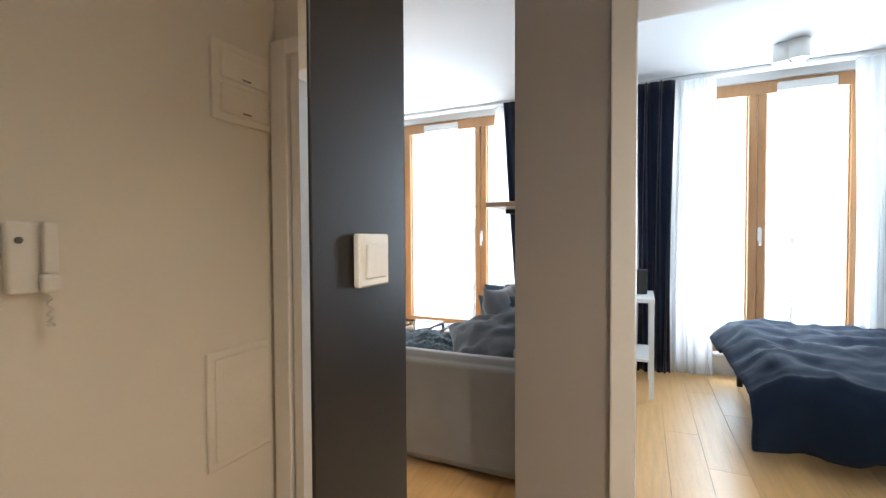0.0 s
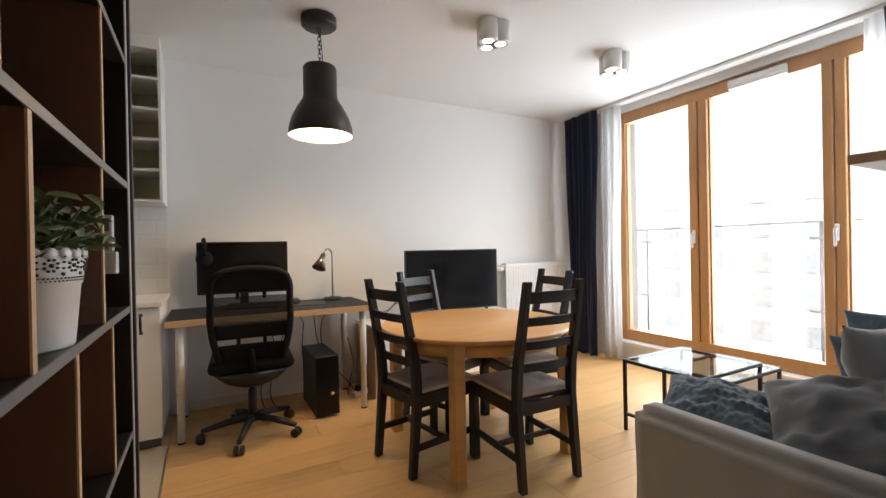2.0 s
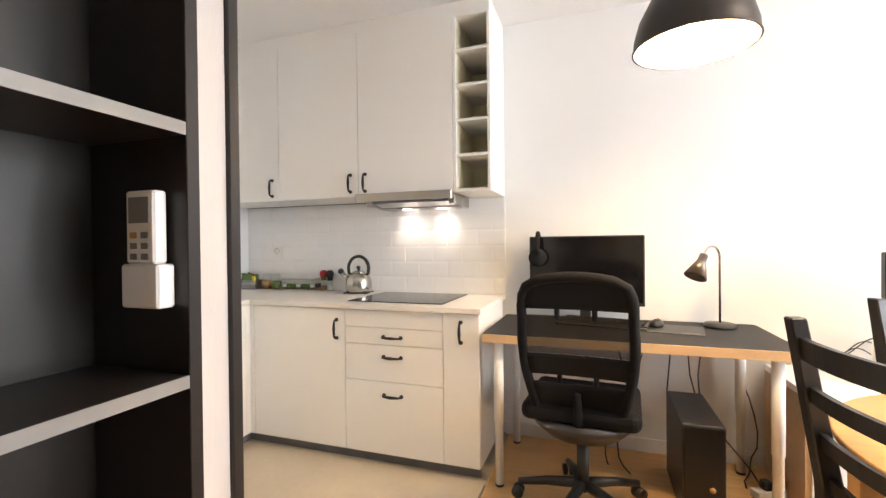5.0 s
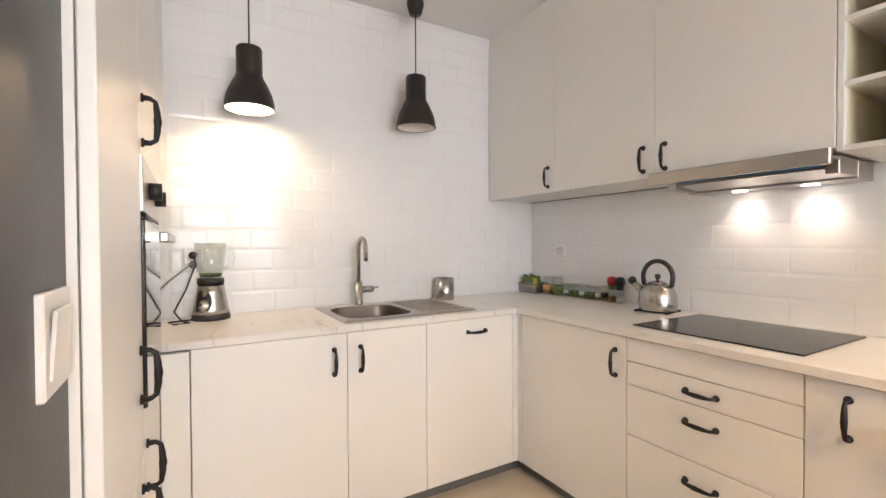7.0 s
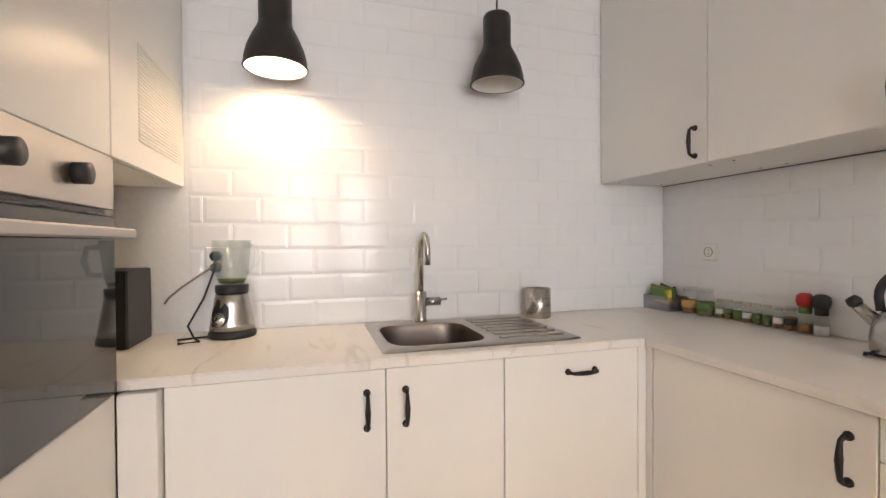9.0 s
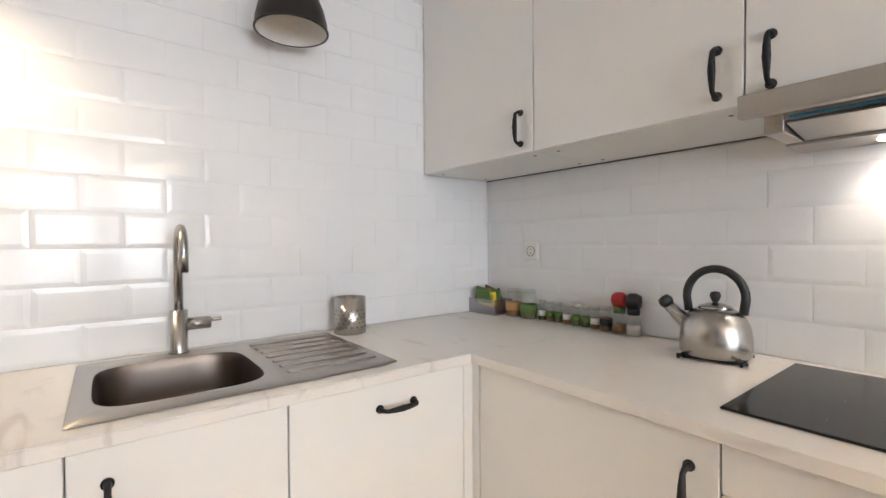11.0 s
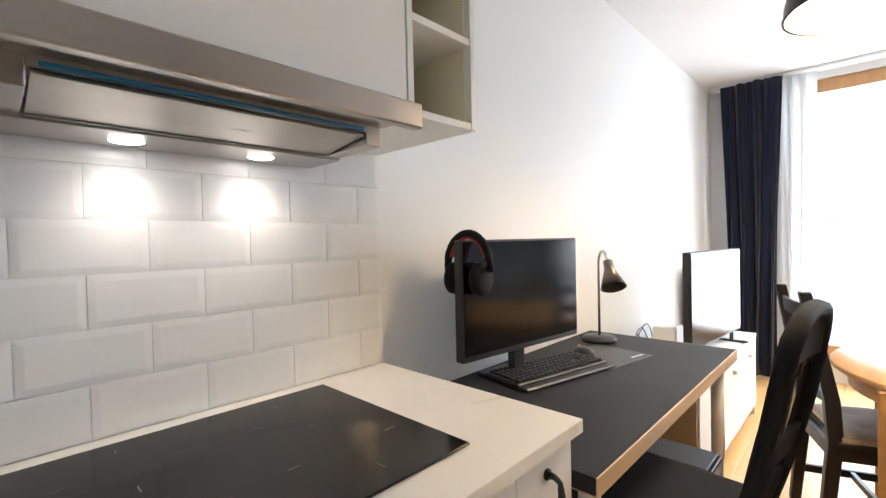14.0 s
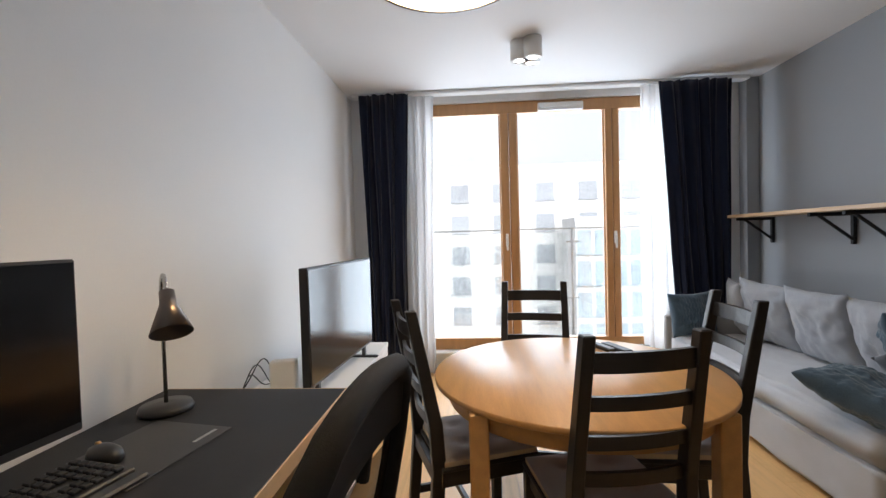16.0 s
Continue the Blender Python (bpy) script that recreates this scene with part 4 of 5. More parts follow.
part("base", lathe(B(), [(0, 0), (0.075, 0), (0.078, 0.008), (0.072, 0.022), (0.02, 0.026), (0, 0.026)], 32), BLACKP, dl)
dl_pts = [(0, 0, 0.02), (0, 0, 0.37)] + [(-0.06 + 0.06 * math.cos(radians(a)), -0.0, 0.37 + 0.06 * math.sin(radians(a))) for a in range(20, 161, 20)] + [(-0.125, 0, 0.37)]
part("stem", tube(B(), dl_pts, 0.006, 8), STEEL, dl)
# grey steel shade, its backlit dimness put into the colour
part("shade", lathe(B(), [(0.0, 0.0), (0.02, 0.0), (0.022, -0.04), (0.055, -0.13), (0.053, -0.13), (0.02, -0.04), (0, -0.02)], 28, m=Matrix.Translation((-0.122, 0, 0.385)) @ pose(0, 0, 0, 0, 32, 0)), STEELD, dl)
pc = thing("computer_tower", "black computer tower under the desk", "computer", 3.10, -0.42, 0.0, 0)
part("case", box(B(), -0.085, 0.085, -0.26, 0.2, 0.012, 0.44, 0.006), BLACKP, pc)
part("front_panel", box(B(), -0.08, 0.08, -0.275, -0.2605, 0.02, 0.435, 0.006), HOBG, pc)
part("emblem", cyl(B(), (0.03, -0.2755, 0.17), (0.03, -0.278, 0.17), 0.012, 12), OAK, pc)
for x in (-0.06, 0.06):
    part("foot", box(B(), x - 0.015, x + 0.015, -0.2, 0.15, 0, 0.0118), BLACKP, pc)
rngc = random.Random(5)
for k in range(6):
    cb = thing("cable", "loose black cable hanging behind the desk", "cable", 2.75 + k * 0.13, -0.06, 0.0)
    p0 = Vector((0, 0, 0.70))
    ptsc = [p0]
    sx = rngc.uniform(-0.25, 0.3)
    for i in range(1, 11):
        u = i / 10
        ptsc.append(Vector((sx * u + 0.05 * math.sin(6 * u + k), -0.02 - 0.25 * u * u * rngc.uniform(0.6, 1), max(0.006, 0.70 * (1 - u) ** 1.3 - 0.05 * math.sin(3 * u)))))
    part("cord", tube(B(), ptsc, 0.004, 6), BLACKP, cb)
ps = thing("power_strip", "white power strip with plugs on the floor", "power strip", 3.52, -0.30, 0.0, 25)
part("body", box(B(), -0.16, 0.16, -0.03, 0.03, 0, 0.04, 0.006), WPLAS, ps)
for x in (-0.1, -0.03, 0.05):
    part("plug", box(B(), x - 0.02, x + 0.02, -0.022, 0.022, 0.0405, 0.085, 0.008), BLACKP, ps)

oc = thing("office_chair", "black mesh swivel office chair at the desk", "office chair", 2.60, -0.71, 0.0, 86)
for k in range(5):
    a = radians(72 * k + 20)
    d = Vector((math.cos(a), math.sin(a), 0))
    lgm = part("spoke", tube(B(), [d * 0.03 + Vector((0, 0, 0.12)), d * 0.16 + Vector((0, 0, 0.105)), d * 0.30 + Vector((0, 0, 0.075))], [0.026, 0.022, 0.016], 8), BLACKP, oc)
    cs = B()
    tang = Vector((-d.y, d.x, 0))
    for s in (-1, 1):
        cyl(cs, d * 0.305 + tang * s * 0.008 + Vector((0, 0, 0.029)), d * 0.305 + tang * s * 0.026 + Vector((0, 0, 0.029)), 0.028, 16)
    part("caster", cs, BLACKP, lgm)
part("column", cyl(cyl(B(), (0, 0, 0.09), (0, 0, 0.30), 0.027, 16), (0, 0, 0.30), (0, 0, 0.45), 0.018, 16), BLACKP, oc)
seat = bmesh.new()
box(seat, -0.19, 0.27, -0.25, 0.25, 0.45, 0.53, 0.035)
part("seat", seat, MESHB, oc)
part("seat_shell", lathe(B(), [(0, 0.33), (0.09, 0.335), (0.17, 0.37), (0.225, 0.42), (0.235, 0.4495), (0, 0.4495)], 40), BLACKP, oc)


def back_outline(z):
    return 0.165 + 0.06 * math.sin(min(1, max(0, (z - 0.47) / 0.42)) * math.pi * 0.62) - (0.05 * ((z - 0.98) / 0.12) ** 2 if z > 0.98 else 0)


def back_depth(z):
    return -0.155 - 0.015 * math.sin((z - 0.5) * 5) - (z - 0.5) * 0.22


loop = []
zs = [0.50 + i * 0.037 for i in range(16)]
for z in zs:
    loop.append((back_depth(z), back_outline(z), z))
for i in range(7):
    u = 1 - i / 3
    loop.append((back_depth(1.09), u * 0.15, 1.085 + 0.016 * (1 - u * u)))
for z in zs[::-1]:
    loop.append((back_depth(z), -back_outline(z), z))
loop.append((back_depth(0.48), -0.08, 0.475))
loop.append((back_depth(0.48), 0.08, 0.475))
loop.append(loop[0])
part("back_frame", tube(B(), loop, 0.021, 8), MESHB, oc)


def back_band(z0, z1, off):
    bm = bmesh.new()
    rows = []
    for j in range(7):
        z = z0 + (z1 - z0) * j / 6
        rows.append([bm.verts.new((back_depth(z) + off + 0.02 * (1 - (-1 + i / 4) ** 2), (-1 + i / 4) * back_outline(z), z)) for i in range(9)])
    for a, b in zip(rows, rows[1:]):
        for i in range(8):
            bm.faces.new((a[i], a[i + 1], b[i + 1], b[i])).smooth = True
    return bm


for z0, z1, m_ in ((0.475, 0.635, MESHB), (0.675, 0.765, MESHB), (0.766, 0.935, NET), (0.965, 1.09, MESHB)):
    q = part("mesh_panel", back_band(z0, z1, 0.0), m_, oc, "" if m_ is MESHB else "see-through black net")
    if m_ is MESHB:
        q.modifiers.new("thickness", "SOLIDIFY").thickness = 0.012
for z0, z1 in ((0.92, 0.97), (0.63, 0.68)):
    for y in (-0.075, 0.075):
        part("back_strut", tube(B(), [(back_depth(z0) + 0.016, y, z0), (back_depth(z1) + 0.016, y, z1)], 0.011, 8), MESHB, oc)
part("back_spine", tube(B(), [(-0.02, 0, 0.44), (-0.16, 0, 0.43), (-0.19, 0, 0.50), (-0.195, 0, 0.56), (-0.20, 0, 0.60)], [0.028, 0.026, 0.020, 0.016, 0.012], 8), MESHB, oc)

# ---- television corner ----
tvb = thing("tv_bench", "low pale wood television bench with white drawers", "tv bench", 3.52, -0.03, 0.0)
BW, BD, BH = 1.50, 0.50, 0.575
part("top", box(B(), 0, BW, -BD, 0, BH - 0.03, BH, 0.002), WHITE, tvb)
part("side", box(B(), 0, 0.02, -BD + 0.01, 0, 0, BH - 0.031), BIRCH, tvb)
part("side", box(B(), BW - 0.02, BW, -BD + 0.01, 0, 0, BH - 0.031), WHITE, tvb)
part("bottom", box(B(), 0.021, BW - 0.021, -BD + 0.01, 0, 0.06, 0.08), BIRCH, tvb)
for i in range(3):
    d = part("drawer_front", box(B(), 0.022 + i * 0.486, 0.022 + (i + 1) * 0.486 - 0.004, -BD + 0.0, -BD + 0.018, 0.085, BH - 0.034, 0.002), WHITE, tvb)
    part("knob", cyl(B(), (0.265 + i * 0.486, -BD, 0.47), (0.265 + i * 0.486, -BD - 0.02, 0.47), 0.013, 14), WPLAS, d)
part("back", box(B(), 0.021, BW - 0.021, -0.012, -0.002, 0.081, BH - 0.031), BIRCH, tvb)
tv = thing("television", "black flat television on the low bench, off", "television", 4.30, -0.43, BH, -4)
part("panel", box(B(), -0.455, 0.455, -0.02, 0.02, 0.07, 0.61, 0.004), BLACKP, tv)
part("screen", box(B(), -0.445, 0.445, -0.0225, -0.0205, 0.085, 0.60), SCREEN, tv)
for s in (-1, 1):
    part("foot", box(box(B(), s * 0.34 - 0.015, s * 0.34 + 0.015, -0.09, 0.09, 0.0005, 0.012, 0.003), s * 0.34 - 0.012, s * 0.34 + 0.012, -0.01, 0.01, 0.012, 0.0695), BLACKP, tv)
ro = thing("router", "small white plastic box on the television bench", "router", 3.93, -0.26, BH, 10)
part("body", box(B(), -0.03, 0.03, -0.06, 0.06, 0.0005, 0.185, 0.012), WPLAS, ro)
part("foot", box(B(), -0.04, 0.04, -0.045, 0.045, 0.0003, 0.012, 0.003), WPLAS, ro)
for k in range(3):
    tc = thing("cable", "thin black cable curling behind the router", "cable", 3.86, -0.17, BH)
    pts_r = [(0.30 - 0.52 * u, 0.045 - 0.02 * k * math.sin(5 * u), 0.004 + (0.13 + 0.035 * k) * math.sin(math.pi * u) ** 2 * (0.75 + 0.25 * math.cos(11 * u + k))) for u in [i / 24 for i in range(25)]]
    part("cord", tube(B(), pts_r, 0.0028, 6), BLACKP, tc)
ra = thing("radiator", "white panel radiator with vertical grooves on the wall", "radiator", 5.12, -0.03, 0.42)
part("front_plate", box(B(), 0, 1.03, -0.10, -0.085, 0, 0.60, 0.006), WHITE, ra)
gr = B()
for i in range(30):
    box(gr, 0.022 + i * 0.0335, 0.042 + i * 0.0335, -0.106, -0.1005, 0.03, 0.57, 0.003)
part("rib", gr, WHITE, ra)
part("back_plate", box(B(), 0, 1.03, -0.03, -0.018, 0, 0.60, 0.006), WHITE, ra)
part("top_grille", box(B(), 0, 1.03, -0.0845, -0.0305, 0.565, 0.598, 0.002), WHITE, ra)
part("bracket", box(box(B(), 0.2, 0.23, -0.0175, 0.028, 0.1, 0.5), 0.8, 0.83, -0.0175, 0.028, 0.1, 0.5), WHITE, ra)
part("valve", cyl(B(), (-0.09, -0.06, 0.545), (-0.003, -0.06, 0.545), 0.022, 16), WPLAS, ra)

# ---- lamps ----


def pendant(name, label, x, y, rim_z, r, h, lit, cord):
    t = thing(name, label, "lamp", x, y, rim_z)
    prof = [(r, 0.0), (r * 0.985, h * 0.10), (r * 0.90, h * 0.24), (r * 0.72, h * 0.40), (r * 0.55, h * 0.52), (r * 0.52, h * 0.58), (r * 0.52, h * 0.97), (r * 0.48, h), (0.012, h)]
    part("shade", lathe(B(), prof, 48), SHADE, t)
    part("shade_lining", lathe(B(), [(a - 0.004, b + 0.0005) for a, b in prof[:-1]] + [(0.01, h - 0.004)], 48), SHADEIN, t, "white enamelled inside")
    part("rim_ring", lathe(B(), [(r - 0.004, -0.001), (r + 0.003, -0.001), (r + 0.003, 0.004), (r - 0.004, 0.004), (r - 0.004, -0.001)], 48), SHADE, t)
    bz = h * 0.33
    part("bulb", lathe(B(), [(0, bz - r * 0.30), (r * 0.2, bz - r * 0.24), (r * 0.26, bz), (r * 0.16, bz + r * 0.25), (r * 0.1, bz + r * 0.4), (0, bz + r * 0.4)], 20), LIT if lit else WPLAS, t, "lit bulb" if lit else "unlit bulb").visible_shadow = False
    top = H - rim_z
    if cord == "chain":
        part("hook", tube(B(), [(0, 0, h), (0, 0, h + 0.05)], 0.004, 6), IRON, t)
        lk = B()
        n = int((top - 0.06 - h - 0.03) / 0.026)
        for i in range(n):
            z = h + 0.03 + 0.013 + i * 0.026
            pts = [(0.010 * math.cos(a) if i % 2 else 0.0, 0.0 if i % 2 else 0.010 * math.cos(a), z + 0.018 * math.sin(a)) for a in [6.2832 * k / 10 for k in range(11)]]
            tube(lk, pts, 0.0025, 5)
        part("chain", lk, IRON, t)
        part("cord", tube(B(), [(0.012, 0, h), (0.02, 0.01, h + 0.07), (0.004, 0, top - 0.05)], 0.003, 6), BLACKP, t)
        part("canopy", lathe(B(), [(0, top - 0.002), (r * 0.55, top - 0.002), (r * 0.55, top - 0.05), (r * 0.50, top - 0.06), (0, top - 0.06)], 32), SHADE, t)
    else:
        part("cord", tube(B(), [(0, 0, h - 0.005), (0, 0, top - 0.05)], 0.004, 6), BLACKP, t)
        part("canopy", lathe(B(), [(0, top - 0.002), (0.045, top - 0.002), (0.05, top - 0.03), (0.035, top - 0.085), (0, top - 0.085)], 24), SHADE, t)
    return t


pendant("pendant_lamp", "large dark metal pendant lamp, lit, on a chain", 2.99, -1.10, 1.915, 0.195, 0.43, True, "chain")
pendant("pendant_lamp", "small dark metal pendant lamp over the worktop, lit", 0.20, -1.93, 1.895, 0.112, 0.29, True, "cord")
pendant("pendant_lamp", "small dark metal pendant lamp over the worktop, off", 0.20, -1.05, 1.92, 0.112, 0.29, False, "cord")


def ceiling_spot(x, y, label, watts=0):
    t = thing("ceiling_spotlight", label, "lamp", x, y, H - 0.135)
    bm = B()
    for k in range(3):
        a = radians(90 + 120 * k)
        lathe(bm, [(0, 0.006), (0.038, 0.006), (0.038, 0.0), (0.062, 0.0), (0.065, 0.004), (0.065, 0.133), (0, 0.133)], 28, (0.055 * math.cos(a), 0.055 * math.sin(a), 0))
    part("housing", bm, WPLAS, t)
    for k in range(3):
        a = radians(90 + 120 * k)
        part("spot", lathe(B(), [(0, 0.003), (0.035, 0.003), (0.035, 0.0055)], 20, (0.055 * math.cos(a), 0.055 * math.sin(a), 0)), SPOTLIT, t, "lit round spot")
    if watts:
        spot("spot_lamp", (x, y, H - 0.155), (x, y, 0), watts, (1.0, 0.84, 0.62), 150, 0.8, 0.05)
    return t


ceiling_spot(4.0, -1.52, "white triple ceiling spotlight, lit", 27)
ceiling_spot(5.1, -1.56, "white triple ceiling spotlight, lit", 27)
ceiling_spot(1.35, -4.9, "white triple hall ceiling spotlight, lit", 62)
ceiling_spot(5.62, -5.1, "white triple bedroom ceiling spotlight, lit")

# ---- sofa corner ----


def pillow(name, label, x, y, z, w, h, d, rx, ry, rz, material, group="", rough=0.012):
    """A stuffed cushion, its face in its own x-z plane, standing on z = 0."""
    bm = bmesh.new()
    knit = material is BLUEK
    n = 84 if knit else 26
    rng = random.Random(label + str(x))
    o = rng.uniform(0, 9)
    sheets = []
    for side in (-1, 1):
        g = []
        for j in range(n + 1):
            row = []
            for i in range(n + 1):
                u, v = -1 + 2 * i / n, -1 + 2 * j / n
                puff = max(0.0, (1 - u * u) * (1 - v * v)) ** 0.42
                pin = 1 - 0.10 * (1 - abs(v) ** 2) * abs(u) ** 3 - 0.0
                pin2 = 1 - 0.10 * (1 - abs(u) ** 2) * abs(v) ** 3
                wr = rough * (noise.noise((u * 2.5 + o, v * 2.5, side)) + 0.6 * noise.noise((u * 6 + o, v * 6, side * 3))) * puff
                if knit:
                    wr += side * 0.006 * abs(math.sin(u * w * 55 + 0.5 * math.sin(v * h * 70))) * puff
                row.append(bm.verts.new((u * w / 2 * pin, side * (d / 2 * puff) + wr, (v * pin2 + 1) * h / 2)))
            g.append(row)
        sheets.append(g)
        for j in range(n):
            for i in range(n):
                bm.faces.new((g[j][i], g[j][i + 1], g[j + 1][i + 1], g[j + 1][i])).smooth = True
    bmesh.ops.remove_doubles(bm, verts=bm.verts[:], dist=0.0015)
    bmesh.ops.recalc_face_normals(bm, faces=bm.faces[:])
    ob = part(name, bm, material)
    ob.matrix_basis = pose(x, y, z, rx, ry, rz)
    return tagged(ob, label, "cushion", group)


def soft_box(x0, x1, y0, y1, z0, z1, r, wrinkle, seed, cuts=26):
    """An upholstered block with creased faces."""
    bm = bmesh.new()
    box(bm, x0, x1, y0, y1, z0, z1)
    bmesh.ops.remove_doubles(bm, verts=bm.verts[:], dist=1e-5)
    bmesh.ops.bevel(bm, geom=bm.edges[:], offset=r, segments=3, affect="EDGES")
    bmesh.ops.subdivide_edges(bm, edges=[e for e in bm.edges if e.calc_length() > 0.12], cuts=cuts, use_grid_fill=True)
    bm.normal_update()
    for v in bm.verts:
        k = noise.noise((v.co.x * 3 + seed, v.co.y * 3, v.co.z * 3)) + 0.7 * abs(noise.noise((v.co.x * 4 + seed, v.co.y * 11, v.co.z * 5)))
        v.co += v.normal * wrinkle * k
    for f in bm.faces:
        f.smooth = True
    return bm


sf = thing("sofa", "grey upholstered sofa bed along the grey wall", "sofa", 3.69, -3.69, 0.0)
SL = 2.2
part("arm", soft_box(0, 0.14, 0.0, 0.92, 0.03, 0.62, 0.035, 0.004, 1), SOFA, sf)
part("arm", soft_box(SL - 0.14, SL, 0.0, 0.92, 0.03, 0.62, 0.035, 0.004, 2), SOFA, sf)
part("backrest", soft_box(0.145, SL - 0.145, 0.0, 0.20, 0.05, 0.68, 0.04, 0.006, 3), SOFA, sf)
part("seat", soft_box(0.145, SL - 0.145, 0.205, 0.91, 0.29, 0.44, 0.03, 0.026, 4), CUSH, sf)
part("skirt", soft_box(0.146, SL - 0.146, 0.21, 0.895, 0.03, 0.285, 0.015, 0.026, 5), CUSH, sf)
for x in (0.06, SL - 0.06):
    for y in (0.06, 0.84):
        part("foot", box(B(), x - 0.025, x + 0.025, y - 0.025, y + 0.025, 0, 0.03), BLACKP, sf)
GC = "cushions on the sofa"
for i, x in enumerate((4.35, 4.83, 5.32)):
    pillow("cushion", "light grey square cushion leaning on the sofa back", x, -3.38 + 0.01 * i, 0.44, 0.50, 0.50, 0.17, -16, 3 - 3 * i, 4 * i - 3, CUSHD, GC, 0.028)
pillow("cushion", "dark grey cushion in the sofa's far corner", 5.66, -3.36, 0.44, 0.5, 0.46, 0.16, -14, 0, -22, SOFA, GC, 0.018)
pillow("cushion", "blue knitted cushion on the sofa's end", 5.66, -2.94, 0.44, 0.44, 0.36, 0.14, -10, 0, -72, BLUEK, GC, 0.014)
pillow("cushion", "blue knitted cushion slumped on the sofa arm", 3.84, -3.00, 0.49, 0.46, 0.44, 0.18, -76, 6, -66, BLUEK, GC, 0.022)
pillow("cushion", "large blue-grey cushion slumped against the sofa arm", 3.92, -3.40, 0.50, 0.56, 0.42, 0.22, -52, -14, -74, BLUEG, GC, 0.04)
pillow("cushion", "blue knitted cushion behind the large grey one", 4.30, -3.42, 0.46, 0.46, 0.44, 0.16, -20, 0, -50, BLUEK, GC, 0.025)
ws = thing("wall_shelf", "long pale wall shelf on black brackets over the sofa", "shelf", 3.80, -3.708, 1.40)
part("board", box(B(), 0, 2.35, 0.001, 0.345, 0.0, 0.026, 0.002), BIRCH, ws)
for x in (0.22, 1.02, 1.30, 2.10):
    br = B()
    box(br, x - 0.014, x + 0.014, 0.001, 0.024, -0.22, -0.001, 0.003)
    box(br, x - 0.014, x + 0.014, 0.025, 0.30, -0.026, -0.001, 0.003)
    tube(br, [(x, 0.012, -0.19), (x, 0.235, -0.02)], 0.011, 6)
    part("bracket", br, IRON, ws)


def nest_table(name, label, x, y, w, d, h, rz=0):
    t = thing(name, label, "table", x, y, 0, rz, group="coffee tables")
    r = 0.0095
    for sx in (-1, 1):
        for sy in (-1, 1):
            part("leg", box(B(), sx * (w / 2 - r) - r, sx * (w / 2 - r) + r, sy * (d / 2 - r) - r, sy * (d / 2 - r) + r, 0, h - 0.021, 0.001), IRON, t)
    for s in (-1, 1):
        part("rail", box(B(), -w / 2, w / 2, s * (d / 2 - r) - r, s * (d / 2 - r) + r, h - 0.02, h - 0.001, 0.001), IRON, t)
        part("rail", box(B(), s * (w / 2 - r) - r, s * (w / 2 - r) + r, -d / 2 + 0.02, d / 2 - 0.02, h - 0.02, h - 0.001, 0.001), IRON, t)
        part("foot_rail", box(B(), s * (w / 2 - r) - r, s * (w / 2 - r) + r, -d / 2 + 0.02, d / 2 - 0.02, 0.10, 0.118, 0.001), IRON, t)
    part("glass_top", box(B(), -w / 2 + 0.004, w / 2 - 0.004, -d / 2 + 0.004, d / 2 - 0.004, h, h + 0.008, 0.001), CLEAR, t)
    return t


nest_table("coffee_table", "black steel nesting table with a glass top", 5.02, -2.17, 0.62, 0.52, 0.46)
nest_table("coffee_table", "lower black steel nesting table with a glass top", 5.26, -2.22, 0.56, 0.44, 0.40)

# ---- bedroom and hall ----
bd = thing("bed", "low bed with an unmade dark blue duvet", "bed", 4.40, -6.75, 0.0)
part("frame", box(B(), 0.08, 1.52, 0.0, 1.92, 0.22, 0.30, 0.01), BLACKP, bd)
for x in (0.75, 1.50):
    for y in (0.08, 1.90):
        part("leg", box(B(), x - 0.02, x + 0.02, y - 0.02, y + 0.02, 0, 0.2195, 0.003), BLACKP, bd)
part("mattress", soft_box(0.07, 1.53, 0.0, 1.93, 0.301, 0.46, 0.04, 0.003, 8), CUSH, bd)
dv = bmesh.new()
nx, ny = 60, 66
gg = []
for j in range(ny + 1):
    row = []
    for i in range(nx + 1):
        px, py = -0.17 + 1.85 * i / nx, 0.0 + 2.10 * j / ny
        out = max(0, 0.07 - px, px - 1.53, py - 1.93)
        z = 0.52 + 0.05 * noise.noise((px * 2.2, py * 2.2, 3.1)) + 0.035 * noise.noise((px * 5, py * 6, 1)) + 0.030 * abs(noise.noise((px * 9, py * 12, 4)))
        front = max(0, 0.07 - px)
        side = max(0, py - 1.93)
        z -= 1.7 * front + 0.9 * side
        row.append(dv.verts.new((max(px, 0.0 + 0.02 * math.sin(py * 14)), py + 0.02 * noise.noise((px * 3, py, 2)), max(0.10, z))))
    gg.append(row)
for j in range(ny):
    for i in range(nx):
        dv.faces.new((gg[j][i], gg[j][i + 1], gg[j + 1][i + 1], gg[j + 1][i])).smooth = True
q = part("duvet", dv, DUVET, bd, "crumpled dark blue duvet")
q.modifiers.new("thickness", "SOLIDIFY").thickness = 0.03
ct = thing("console_table", "slim white side table by the bedroom curtain", "table", 5.55, -4.10, 0.0)
part("top", box(B(), -0.30, 0.30, -0.10, 0.10, 0.74, 0.77, 0.003), WHITE, ct)
for sx in (-0.27, 0.27):
    for sy in (-0.08, 0.08):
        part("leg", box(B(), sx - 0.018, sx + 0.018, sy - 0.018, sy + 0.018, 0, 0.7395, 0.002), WHITE, ct)
part("shelf", box(B(), -0.26, 0.26, -0.07, 0.07, 0.28, 0.30), WHITE, ct)
vs = thing("speaker", "small black box on the white side table", "speaker", 5.6, -4.10, 0.77)
part("body", box(B(), -0.05, 0.05, -0.05, 0.05, 0.0005, 0.20, 0.008), BLACKP, vs)

